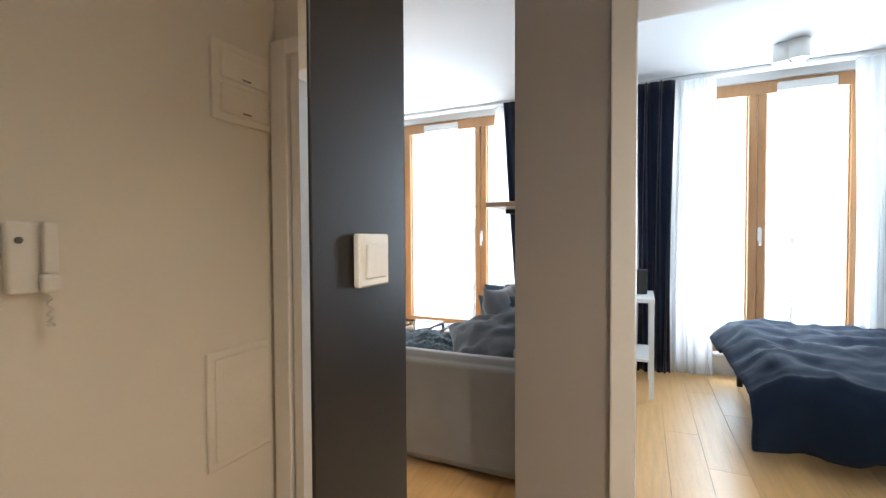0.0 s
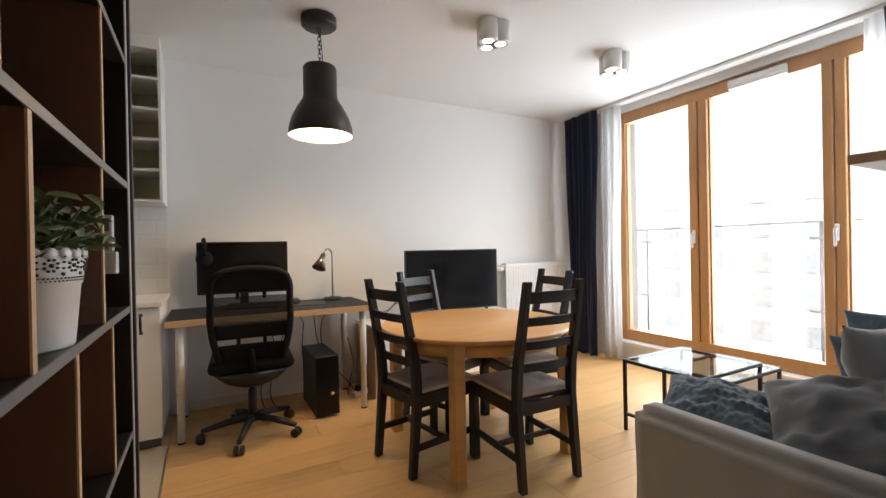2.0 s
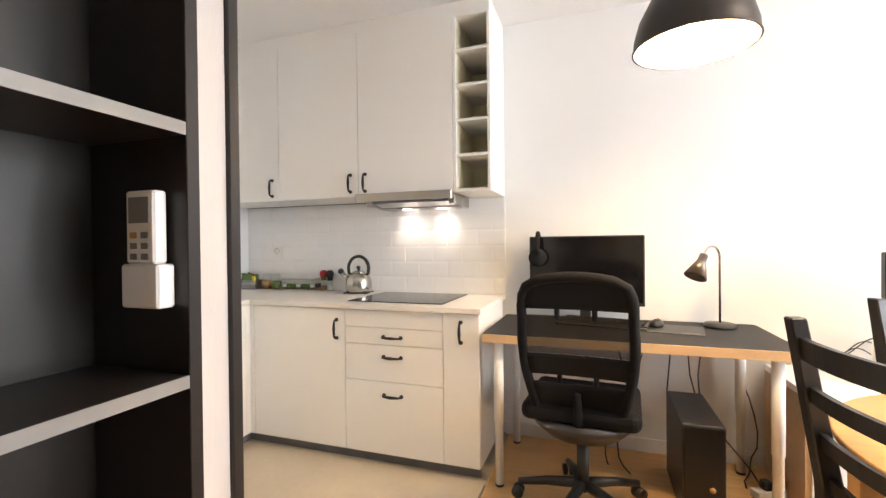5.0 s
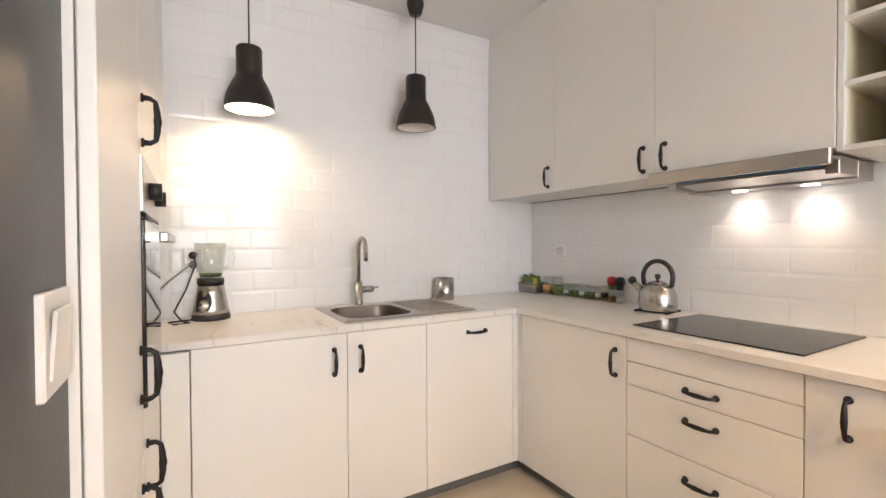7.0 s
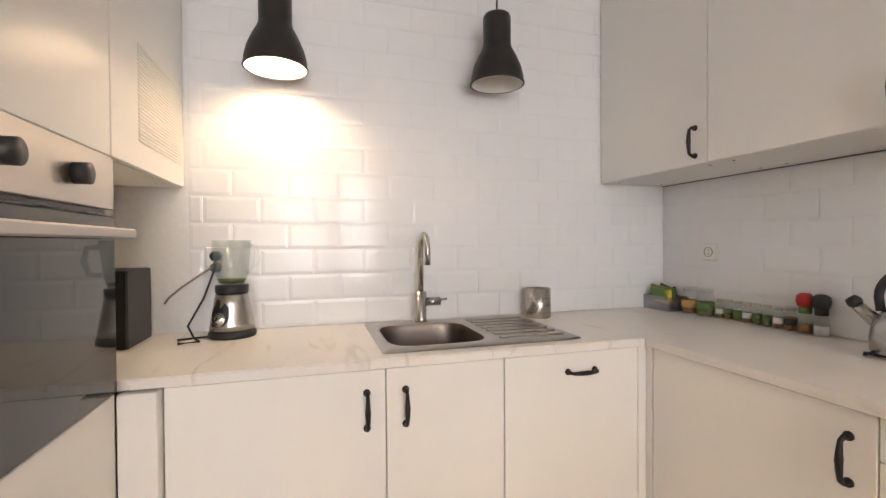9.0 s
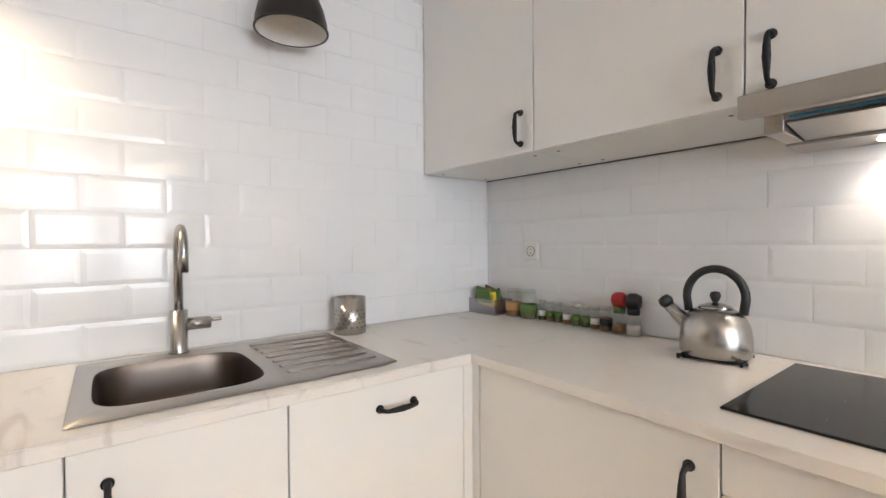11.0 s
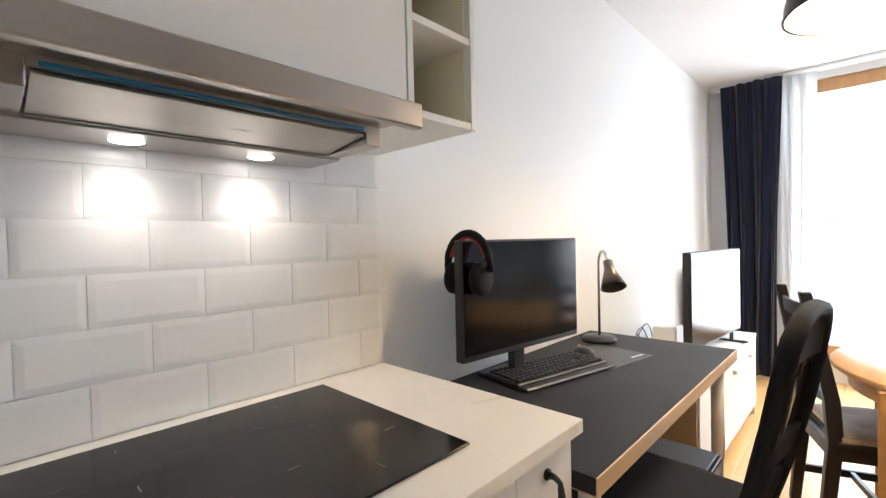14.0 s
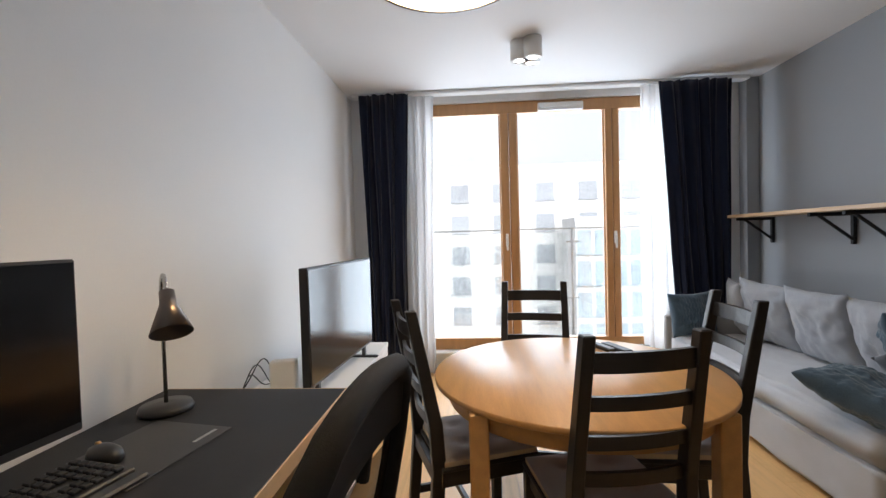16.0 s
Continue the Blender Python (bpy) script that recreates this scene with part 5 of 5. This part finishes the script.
DFR = thing("door_frame", "white bedroom door frame, the doorway open", "door frame", 3.08, -4.50, 0.0, kind="structure")
for a in ((-0.02, 0.14, 0.405, 0.478, 0.0, 2.088), (-0.02, 0.14, -0.468, -0.395, 0.0, 2.088), (-0.02, 0.14, -0.394, 0.404, 1.95, 2.088)):
    part("jamb", box(B(), *a, 0.006), WHITE, DFR)
hdo = thing("door_1", "closed white panelled hall door", "door", 0.802, -3.10, 0.0, kind="structure")
part("leaf", box(B(), 0.001, 0.035, -0.40, 0.36, 0.005, 2.02, 0.003), WHITE, hdo)
for a in ((0.37, 0.46), (-0.50, -0.41)):
    part("jamb", box(B(), 0.001, 0.05, a[0], a[1], 0, 2.09, 0.006), WHITE, hdo)
part("head", box(B(), 0.001, 0.05, -0.409, 0.369, 2.024, 2.09, 0.006), WHITE, hdo)
for a in ((0.2, 0.95), (1.08, 1.9)):
    part("panel", box(B(), 0.036, 0.042, -0.30, 0.26, a[0], a[1], 0.005), WHITE, hdo)

# ---- things on the worktop ----
kt = thing("kettle", "brushed steel whistling kettle with a black handle", "kettle", 1.10, -0.15, 0.905, 10)
part("body", lathe(B(), [(0, 0.014), (0.092, 0.014), (0.096, 0.02), (0.097, 0.06), (0.092, 0.10), (0.078, 0.132), (0.055, 0.150), (0.045, 0.153), (0, 0.153)], 48), STEEL, kt)
part("lid", lathe(B(), [(0, 0.170), (0.02, 0.168), (0.044, 0.159), (0.047, 0.1535), (0, 0.1535)], 32), STEEL, kt)
part("lid_knob", lathe(B(), [(0, 0.205), (0.012, 0.202), (0.016, 0.192), (0.012, 0.180), (0.007, 0.1705), (0, 0.1705)], 20), BLACKP, kt)
part("handle", tube(B(), [(-0.072, 0, 0.140)] + [(-0.078 * math.cos(radians(a)), 0, 0.185 + 0.088 * math.sin(radians(a))) for a in range(0, 181, 12)] + [(0.072, 0, 0.140)], 0.0125, 10), BLACKP, kt)
sp = part("spout", tube(B(), [(-0.07, 0, 0.095), (-0.105, 0, 0.125), (-0.135, 0, 0.155)], [0.026, 0.020, 0.017], 14), STEEL, kt)
part("whistle", lathe(B(), [(0, 0), (0.02, 0.002), (0.023, 0.015), (0.017, 0.03), (0, 0.033)], 18, m=look((-0.13, 0, 0.152), (-0.10, 0, 0.118))), BLACKP, sp)
trv = B()
for y in (-0.06, 0.06):
    tube(trv, [(-0.092, y, 0.008), (0.092, y, 0.008)], 0.005, 6)
for x in (-0.08, 0.08):
    tube(trv, [(x, -0.09, 0.008), (x, 0.09, 0.008)], 0.005, 6)
part("trivet", trv, IRON, kt, "black wire trivet under the kettle")
kt.scale = (0.94, 0.94, 0.94)


def jar(x, y, r, h, fill, material, label, lid=None, tag=None):
    t = thing("spice_jar", label, "jar", x, y, 0.9055, group="jars along the wall")
    part("glass", lathe(B(), [(0, 0), (r, 0), (r, h * 0.82), (r * 0.8, h * 0.9), (r * 0.8, h)], 20), CLEAR, t).visible_shadow = False
    part("content", lathe(B(), [(0, 0.003), (r * 0.9, 0.003), (r * 0.9, h * fill), (0, h * fill)], 16), material, t)
    part("lid", lathe(B(), [(0, h * 0.93), (r * 0.88, h * 0.93), (r * 0.88, h * 1.08), (0, h * 1.08)], 20), lid or JARLID, t)
    if tag:
        part("paper_label", lathe(B(), [(r * 1.01, h * 0.25), (r * 1.015, h * 0.25), (r * 1.015, h * 0.55), (r * 1.01, h * 0.55)], 20), tag, t)
    return t


jar(0.235, -0.06, 0.038, 0.115, 0.5, SPICE, "glass jar with an orange label", CLEAR, OAK)
jar(0.32, -0.06, 0.038, 0.115, 0.45, HERB, "glass jar with a green label", CLEAR, GREENP)
for i in range(7):
    jar(0.385 + i * 0.043, -0.045, 0.018, 0.078, 0.55, (HERB, SPICE, HERB, SPICE, HERB, HERB, SPICE)[i], "small spice jar with a green label", JARLID, GREENP if i % 3 else WPLAS)
jar(0.69, -0.045, 0.022, 0.085, 0.6, SPICE, "small spice jar with a dark label", JARLID, BLACKP)
for x, top, c in ((0.745, RED, "red"), (0.80, BLACKP, "black")):
    g = thing("pepper_grinder", "glass spice grinder with a %s cap" % c, "grinder", x, -0.05, 0.9055)
    part("glass", lathe(B(), [(0, 0), (0.026, 0), (0.026, 0.05), (0.018, 0.07), (0.018, 0.08)], 20), CLEAR, g).visible_shadow = False
    part("content", lathe(B(), [(0, 0.003), (0.022, 0.003), (0.022, 0.035), (0, 0.035)], 16), SPICE if top is RED else WPLAS, g)
    part("collar", lathe(B(), [(0, 0.075), (0.021, 0.075), (0.021, 0.10), (0, 0.10)], 16), GREENP if top is RED else BLACKP, g)
    part("cap", lathe(B(), [(0, 0.1005), (0.024, 0.1005), (0.029, 0.12), (0.027, 0.14), (0.015, 0.15), (0, 0.151)], 20), top, g)
bx = thing("storage_box", "translucent plastic box full of food packets", "box", 0.10, -0.08, 0.9055, 3)
tr_ = bmesh.new()
for a in ((-0.085, 0.085, -0.06, 0.06, 0.0, 0.004), (-0.085, -0.082, -0.06, 0.06, 0.004, 0.07), (0.082, 0.085, -0.06, 0.06, 0.004, 0.07), (-0.082, 0.082, -0.06, -0.057, 0.004, 0.07), (-0.082, 0.082, 0.057, 0.06, 0.004, 0.07)):
    box(tr_, *a)
part("tray", tr_, TINT, bx).visible_shadow = False
rngp = random.Random(11)
for k in range(9):
    part("packet", box(B(), -0.045, 0.045, -0.006, 0.006, -0.03, 0.035, 0.004, m=pose(rngp.uniform(-0.035, 0.035), -0.04 + k * 0.010, 0.062 + rngp.uniform(0, 0.025), rngp.uniform(-20, 20), rngp.uniform(-25, 25), rngp.uniform(-10, 10))), (GREENP, YELLOW, BLACKP, GREENP, SPICE, YELLOW, GREENP, BROWN, BLACKP)[k], bx)
cu = thing("utensil_cup", "perforated steel utensil cup by the drainer", "cup", 0.105, -0.81, 0.9055)
part("wall", lathe(B(), [(0, 0), (0.052, 0), (0.054, 0.002), (0.054, 0.122), (0.051, 0.122), (0.051, 0.004), (0, 0.004)], 36), STEEL, cu)
hol = B()
for r in range(5):
    for k in range(18):
        a = 6.2832 * (k + 0.5 * (r % 2)) / 18
        cyl(hol, (0.0535 * math.cos(a), 0.0535 * math.sin(a), 0.025 + r * 0.014), (0.0546 * math.cos(a), 0.0546 * math.sin(a), 0.025 + r * 0.014), 0.0024, 6)
tagged(part("hole", hol, BLACKP, cu), kind="stuff")
cu.scale = (1.08, 1.08, 1.1)
bl = thing("blender", "steel and black blender with a glass jug", "blender", 0.12, -2.10, 0.9055, 62)
part("foot", lathe(B(), [(0, 0), (0.082, 0), (0.084, 0.012), (0.080, 0.024), (0, 0.024)], 36), BLACKP, bl)
part("base", lathe(B(), [(0, 0.0245), (0.079, 0.0245), (0.076, 0.05), (0.062, 0.13), (0.055, 0.165), (0, 0.165)], 36), STEEL, bl)
part("collar", lathe(B(), [(0, 0.1655), (0.058, 0.1655), (0.058, 0.192), (0, 0.192)], 32), BLACKP, bl)
ctl = part("control_panel", lathe(B(), [(0, 0), (0.034, 0.0), (0.032, 0.006), (0, 0.008)], 28, m=Matrix.Translation((0.0, -0.062, 0.088)) @ pose(0, 0, 0, 80, 0, 0) @ Matrix.Diagonal((1, 1.5, 1, 1))), BLACKP, bl)
part("dial", lathe(B(), [(0, 0.012), (0.016, 0.010), (0.02, 0.0), (0.024, 0.0), (0.024, 0.007), (0.02, 0.007)], 28, m=Matrix.Translation((0.0, -0.068, 0.072)) @ pose(0, 0, 0, 80, 0, 0)), CHROME, ctl)
part("jug", lathe(B(), [(0, 0.1935), (0.045, 0.1935), (0.058, 0.23), (0.070, 0.36), (0.067, 0.36), (0.055, 0.232), (0.042, 0.20), (0, 0.20)], 36), CLEAR, bl).visible_shadow = False
part("jug_handle", tube(B(), [(0.062, 0.0, 0.34), (0.10, 0, 0.335), (0.11, 0, 0.29), (0.095, 0, 0.245), (0.062, 0, 0.24)], 0.009, 8), CLEAR, bl).visible_shadow = False
part("content", lathe(B(), [(0, 0.2005), (0.041, 0.2005), (0.050, 0.215), (0, 0.218)], 20), HERB, bl)


def wall_socket(x, y, z, turn, label):
    t = thing("wall_socket", label, "socket", x, y, z, turn)
    part("plate", box(B(), -0.04, 0.04, -0.010, 0.0, -0.04, 0.04, 0.004), WPLAS, t)
    part("well", lathe(B(), [(0.021, 0.0), (0.023, 0.0), (0.023, 0.003), (0.021, 0.003), (0.021, 0.0)], 24, m=pose(0, -0.0105, 0, 90, 0, 0)), EDGE, t)
    for s in (-1, 1):
        part("pin_hole", cyl(B(), (0, -0.0102, s * 0.009), (0, -0.0108, s * 0.009), 0.003, 10), BLACKP, t)
    return t


wall_socket(0.30, -0.010, 1.20, 0, "white wall socket on the tiles")
wall_socket(0.010, -2.17, 1.20, 90, "white wall socket above the blender, in use")
for z, m_, pts in ((1.205, BLACKP, [(0.05, -2.17, 1.20), (0.09, -2.16, 1.17), (0.10, -2.20, 1.05), (0.12, -2.25, 0.95), (0.16, -2.22, 0.911), (0.22, -2.19, 0.911), (0.24, -2.25, 0.911), (0.17, -2.27, 0.911), (0.14, -2.18, 0.911), (0.13, -2.12, 0.912)]),
                   (1.16, EDGE, [(0.05, -2.175, 1.165), (0.09, -2.21, 1.14), (0.14, -2.27, 1.09), (0.16, -2.30, 1.06), (0.15, -2.315, 1.04)])):
    pg = thing("power_plug", "plug with its cable in the kitchen wall socket", "plug", 0.0, 0.0, 0.0)
    part("head", cyl(B(), (0.021, -2.17, z), (0.055, -2.17, z), 0.019, 16), m_, pg)
    part("cord", tube(B(), pts, 0.004, 6), m_, pg)
# plain dark box for an unidentified dark upright shape in the niche
mw = thing("microwave", "small black box in the niche", "microwave", 0.04, -2.50, 0.9055)
part("case", box(B(), 0, 0.22, 0, 0.11, 0, 0.26, 0.006), BLACKP, mw)
part("door", box(B(), 0.2205, 0.23, 0.004, 0.106, 0.004, 0.256, 0.003), HOBG, mw)

# ---- things in the bookcase ----
pp = thing("potted_plant", "green leafy plant in a white lace-rim pot", "plant", 2.096, -2.975, 1.0655)
pp.scale = (1.02, 1.02, 1.02)
part("pot", lathe(B(), [(0, 0), (0.056, 0), (0.058, 0.004), (0.066, 0.095), (0.068, 0.096), (0.074, 0.146), (0.072, 0.146), (0.064, 0.10), (0.054, 0.008), (0, 0.008)], 48), WHITE, pp)
part("soil", lathe(B(), [(0, 0.125), (0.066, 0.122)], 24), BROWN, pp)
hl = B()


def lace_hole(a, z, r):
    d, rad = Vector((math.cos(a), math.sin(a), 0)), 0.0742 - (0.139 - z) * 0.115
    cyl(hl, d * (rad - 0.001) + Vector((0, 0, z)), d * (rad + 0.0009) + Vector((0, 0, z)), r, 7)


for k in range(14):
    a = 6.2832 * k / 14
    lace_hole(a, 0.124, 0.0032)
    for p in range(8):
        e = 6.2832 * (p + 0.5) / 8
        lace_hole(a + 0.0085 * math.cos(e) / 0.073, 0.124 + 0.0085 * math.sin(e), 0.0021)
    for dz in (-0.0125, -0.004, 0.005, 0.013):
        lace_hole(a + 0.2244, 0.124 + dz, 0.0017 if dz > -0.01 else 0.0026)
for k in range(80):
    lace_hole(6.2832 * k / 80, 0.1055, 0.0011)
    lace_hole(6.2832 * (k + 0.5) / 80, 0.1015, 0.0009)
tagged(part("lace_hole", hl, BLACKP, pp, "dark cut-out holes of the lace rim"), kind="stuff")
sc = bmesh.new()
for k in range(24):
    a = 6.2832 * (k + 0.5) / 24
    lathe(sc, [(0, -0.0012), (0.0085, -0.0012), (0.0085, 0.0012), (0, 0.0012)], 12, m=Matrix.Translation((0.0733 * math.cos(a), 0.0733 * math.sin(a), 0.1415)) @ pose(0, 0, 0, 0, 0, math.degrees(a)) @ pose(0, 0, 0, 0, 90, 0))
part("scalloped_rim", sc, WHITE, pp)
rngl = random.Random(3)
for k in range(46):
    a, rr = rngl.uniform(0, 6.2832), rngl.uniform(0.0, 0.05)
    out = rngl.uniform(0.035, 0.10)
    base = Vector((rr * math.cos(a), rr * math.sin(a), 0.125))
    tip = base + Vector((out * math.cos(a), out * math.sin(a), rngl.uniform(0.02, 0.085)))
    if tip.x < -0.085:
        tip.x = -0.085
    stem = part("stem", tube(B(), [base, (base + tip) / 2 + Vector((0, 0, 0.012)), tip], 0.0016, 5), LEAF, pp)
    lf = bmesh.new()
    for q in range(6):
        t_ = 0.25 + 0.15 * q
        c = base.lerp(tip, min(1, t_)) + Vector((0, 0, 0.008))
        ang = a + q * 2.2 + rngl.uniform(-0.4, 0.4)
        L = rngl.uniform(0.034, 0.050)
        m_ = Matrix.Translation(c) @ Matrix.Rotation(ang, 4, "Z") @ Matrix.Rotation(radians(rngl.uniform(-50, 5)), 4, "Y")
        mid = [lf.verts.new(m_ @ Vector((L * u, 0, -0.006 * u * u))) for u in (0, 0.3, 0.6, 0.85, 1)]
        lft = [lf.verts.new(m_ @ Vector((L * u, w * L, 0.006 - 0.006 * u * u))) for u, w in ((0.3, 0.20), (0.6, 0.26), (0.85, 0.18))]
        rgt = [lf.verts.new(m_ @ Vector((L * u, -w * L, 0.006 - 0.006 * u * u))) for u, w in ((0.3, 0.20), (0.6, 0.26), (0.85, 0.18))]
        for sd in (lft, rgt):
            for f in ((mid[0], mid[1], sd[0]), (mid[1], mid[2], sd[1], sd[0]), (mid[2], mid[3], sd[2], sd[1]), (mid[3], mid[4], sd[2])):
                lf.faces.new(f).smooth = True
    part("leaf", lf, LEAF, pp)
ar = thing("air_conditioner_remote", "white remote control in a holder on the bookcase side", "remote", 2.10, -2.4025, 1.155)
part("holder", box(B(), -0.034, 0.034, -0.026, 0.0, 0.0, 0.058, 0.003), WPLAS, ar)
rmb = part("body", box(B(), -0.026, 0.026, -0.024, -0.004, 0.0585, 0.155, 0.003), WPLAS, ar)
part("display", box(B(), -0.018, 0.018, -0.0255, -0.0242, 0.112, 0.146, 0.0), EDGE, rmb)
for r in range(3):
    for k in range(2):
        part("button", box(B(), -0.016 + k * 0.02, -0.004 + k * 0.02, -0.0256, -0.0242, 0.064 + r * 0.014, 0.072 + r * 0.014, 0.0), OAK if (r, k) == (2, 0) else EDGE, rmb)

# ---- hall wall ----
e1 = thing("fuse_box", "white flush fuse box door on the hall wall", "panel", 0.975, -2.621, 1.70)
part("frame", box(B(), -0.155, 0.155, -0.014, 0.0, 0.0, 0.31, 0.006), PANELP, e1)
for z in (0.165, 0.03):
    d = part("flap", box(B(), -0.12, 0.12, -0.02, -0.0145, z, z + 0.115, 0.004), PANELP, e1)
    part("latch", box(B(), -0.02, 0.02, -0.024, -0.0205, z + 0.012, z + 0.018), EDGE, d)
e2 = thing("access_panel", "white ventilated access panel low on the hall wall", "panel", 1.015, -2.621, 0.35)
part("frame", box(B(), -0.155, 0.155, -0.010, 0.0, 0.0, 0.46, 0.005), PANELP, e2)
dd = part("door", box(B(), -0.125, 0.125, -0.016, -0.0105, 0.03, 0.43, 0.003), PANELP, e2)
for z in (0.07, 0.35):
    sl_ = B()
    for k in range(14):
        box(sl_, -0.095 + k * 0.014, -0.089 + k * 0.014, -0.0168, -0.0162, z, z + 0.04)
    tagged(part("vent_slot", sl_, HALLP, dd), kind="stuff")
ic = thing("intercom", "white wall intercom handset with a coiled cord", "intercom", 1.69, -2.621, 1.10)
part("base", box(B(), -0.045, 0.045, -0.03, 0.0, 0.0, 0.19, 0.008), WPLAS, ic)
part("handset", box(box(B(), -0.06, -0.015, -0.06, -0.031, 0.0, 0.05, 0.01), -0.055, -0.02, -0.055, -0.035, 0.05, 0.19, 0.008), WPLAS, ic)
part("button", cyl(B(), (0.022, -0.03, 0.14), (0.022, -0.034, 0.14), 0.009, 14), EDGE, ic)
part("cord", tube(B(), [(-0.035 + 0.008 * math.cos(a * 1.9), -0.045 + 0.008 * math.sin(a * 1.9), 0.0 - 0.09 * math.sin(a / 30 * 3.14)) for a in range(31)], 0.0025, 5), WPLAS, ic)

# ---- wall tiles ----
slab("grout_sink_wall", 0.0005, 0.004, -2.515, -0.001, 0.907, H - 0.001, GROUT, label="pale grout bed behind the sink wall tiles", category="wall")
slab("grout_hob_wall", 0.0045, 2.105, -0.004, -0.0005, 0.907, UZ0 + 0.01, GROUT, label="pale grout bed behind the hob wall tiles", category="wall")
gs, gh = bpy.data.objects["grout_sink_wall"], bpy.data.objects["grout_hob_wall"]
TW, TH, GAP = 0.210, 0.107, 0.0011
tile_meshes = {}


def tile_mesh(w, h):
    key = (round(w, 3), round(h, 3))
    if key not in tile_meshes:
        a, b = w / 2 - GAP / 2, h / 2 - GAP / 2
        i = min(0.014, a * 0.4, b * 0.4)
        bm = bmesh.new()
        r0 = [bm.verts.new((x * a, 0.0, z * b)) for x, z in ((-1, -1), (1, -1), (1, 1), (-1, 1))]
        r1 = [bm.verts.new((x * a, -0.0021, z * b)) for x, z in ((-1, -1), (1, -1), (1, 1), (-1, 1))]
        r2 = [bm.verts.new((x * (a - i), -0.0033, z * (b - i))) for x, z in ((-1, -1), (1, -1), (1, 1), (-1, 1))]
        for p, q in ((r0, r1), (r1, r2)):
            for k in range(4):
                bm.faces.new((p[k], p[(k + 1) % 4], q[(k + 1) % 4], q[k]))
        bm.faces.new(r2)
        bmesh.ops.recalc_face_normals(bm, faces=bm.faces[:])
        me = bpy.data.meshes.new("tile")
        bm.to_mesh(me)
        bm.free()
        me.materials.append(TILE)
        tile_meshes[key] = me
    return tile_meshes[key]


def lay_tiles(parent, length, z_top, offset, place):
    """Half-bond rows from the worktop up; place(u, z) gives a tile's pose."""
    z, row = 0.9075, 0
    while z < z_top - 0.02:
        h = min(TH, z_top - z)
        u = offset - TW * (1.5 if row % 2 else 1.0)
        while u < length - 0.012:
            a, b = max(u, 0.0045), min(u + TW, length)
            if b - a > 0.012:
                t = new("tile", tile_mesh(b - a, h))
                t.parent = parent
                t.matrix_basis = place((a + b) / 2, z + h / 2)
            u += TW
        z += TH
        row += 1


lay_tiles(gh, 2.105, UZ0 + 0.006, 0.133, lambda u, z: pose(u, -0.004, z))
lay_tiles(gs, 2.27, H - 0.003, 0.12, lambda u, z: pose(0.004, -u, z, 0, 0, 90))

# ---- floor boards ----
fb = bpy.data.objects["floor_base"]
plank_meshes = {}


def plank(x0, x1, y0, y1):
    w, d = round(x1 - x0, 3), round(y1 - y0, 3)
    if (w, d) not in plank_meshes:
        me = bpy.data.meshes.new("floor_board")
        bm = box(B(), -w / 2 + 0.0006, w / 2 - 0.0006, -d / 2 + 0.0006, d / 2 - 0.0006, -0.0115, 0.0, 0.0007)
        bm.to_mesh(me)
        bm.free()
        me.materials.append(PLANK)
        plank_meshes[(w, d)] = me
    o = new("floor_board", plank_meshes[(w, d)])
    o.parent = fb
    o.location = ((x0 + x1) / 2, (y0 + y1) / 2, 0)


PW, PL = 0.193, 1.29
row, y = 0, 0.0
while y > -6.79:
    y0 = max(y - PW, -6.8)
    xs = 2.122 if y0 > -2.32 else 0.005
    x = xs - (row * 0.43) % PL
    while x < 6.19:
        a, b = max(x, xs), min(x + PL, 6.198)
        if b - a > 0.03:
            plank(a, b, y0, y)
        x += PL
    y -= PW
    row += 1
slab("threshold_strip", 2.112, 2.1215, -2.31, -0.66, -0.009, 0.003, EDGE, 0.001, label="slim metal strip between tile and laminate", category="trim")
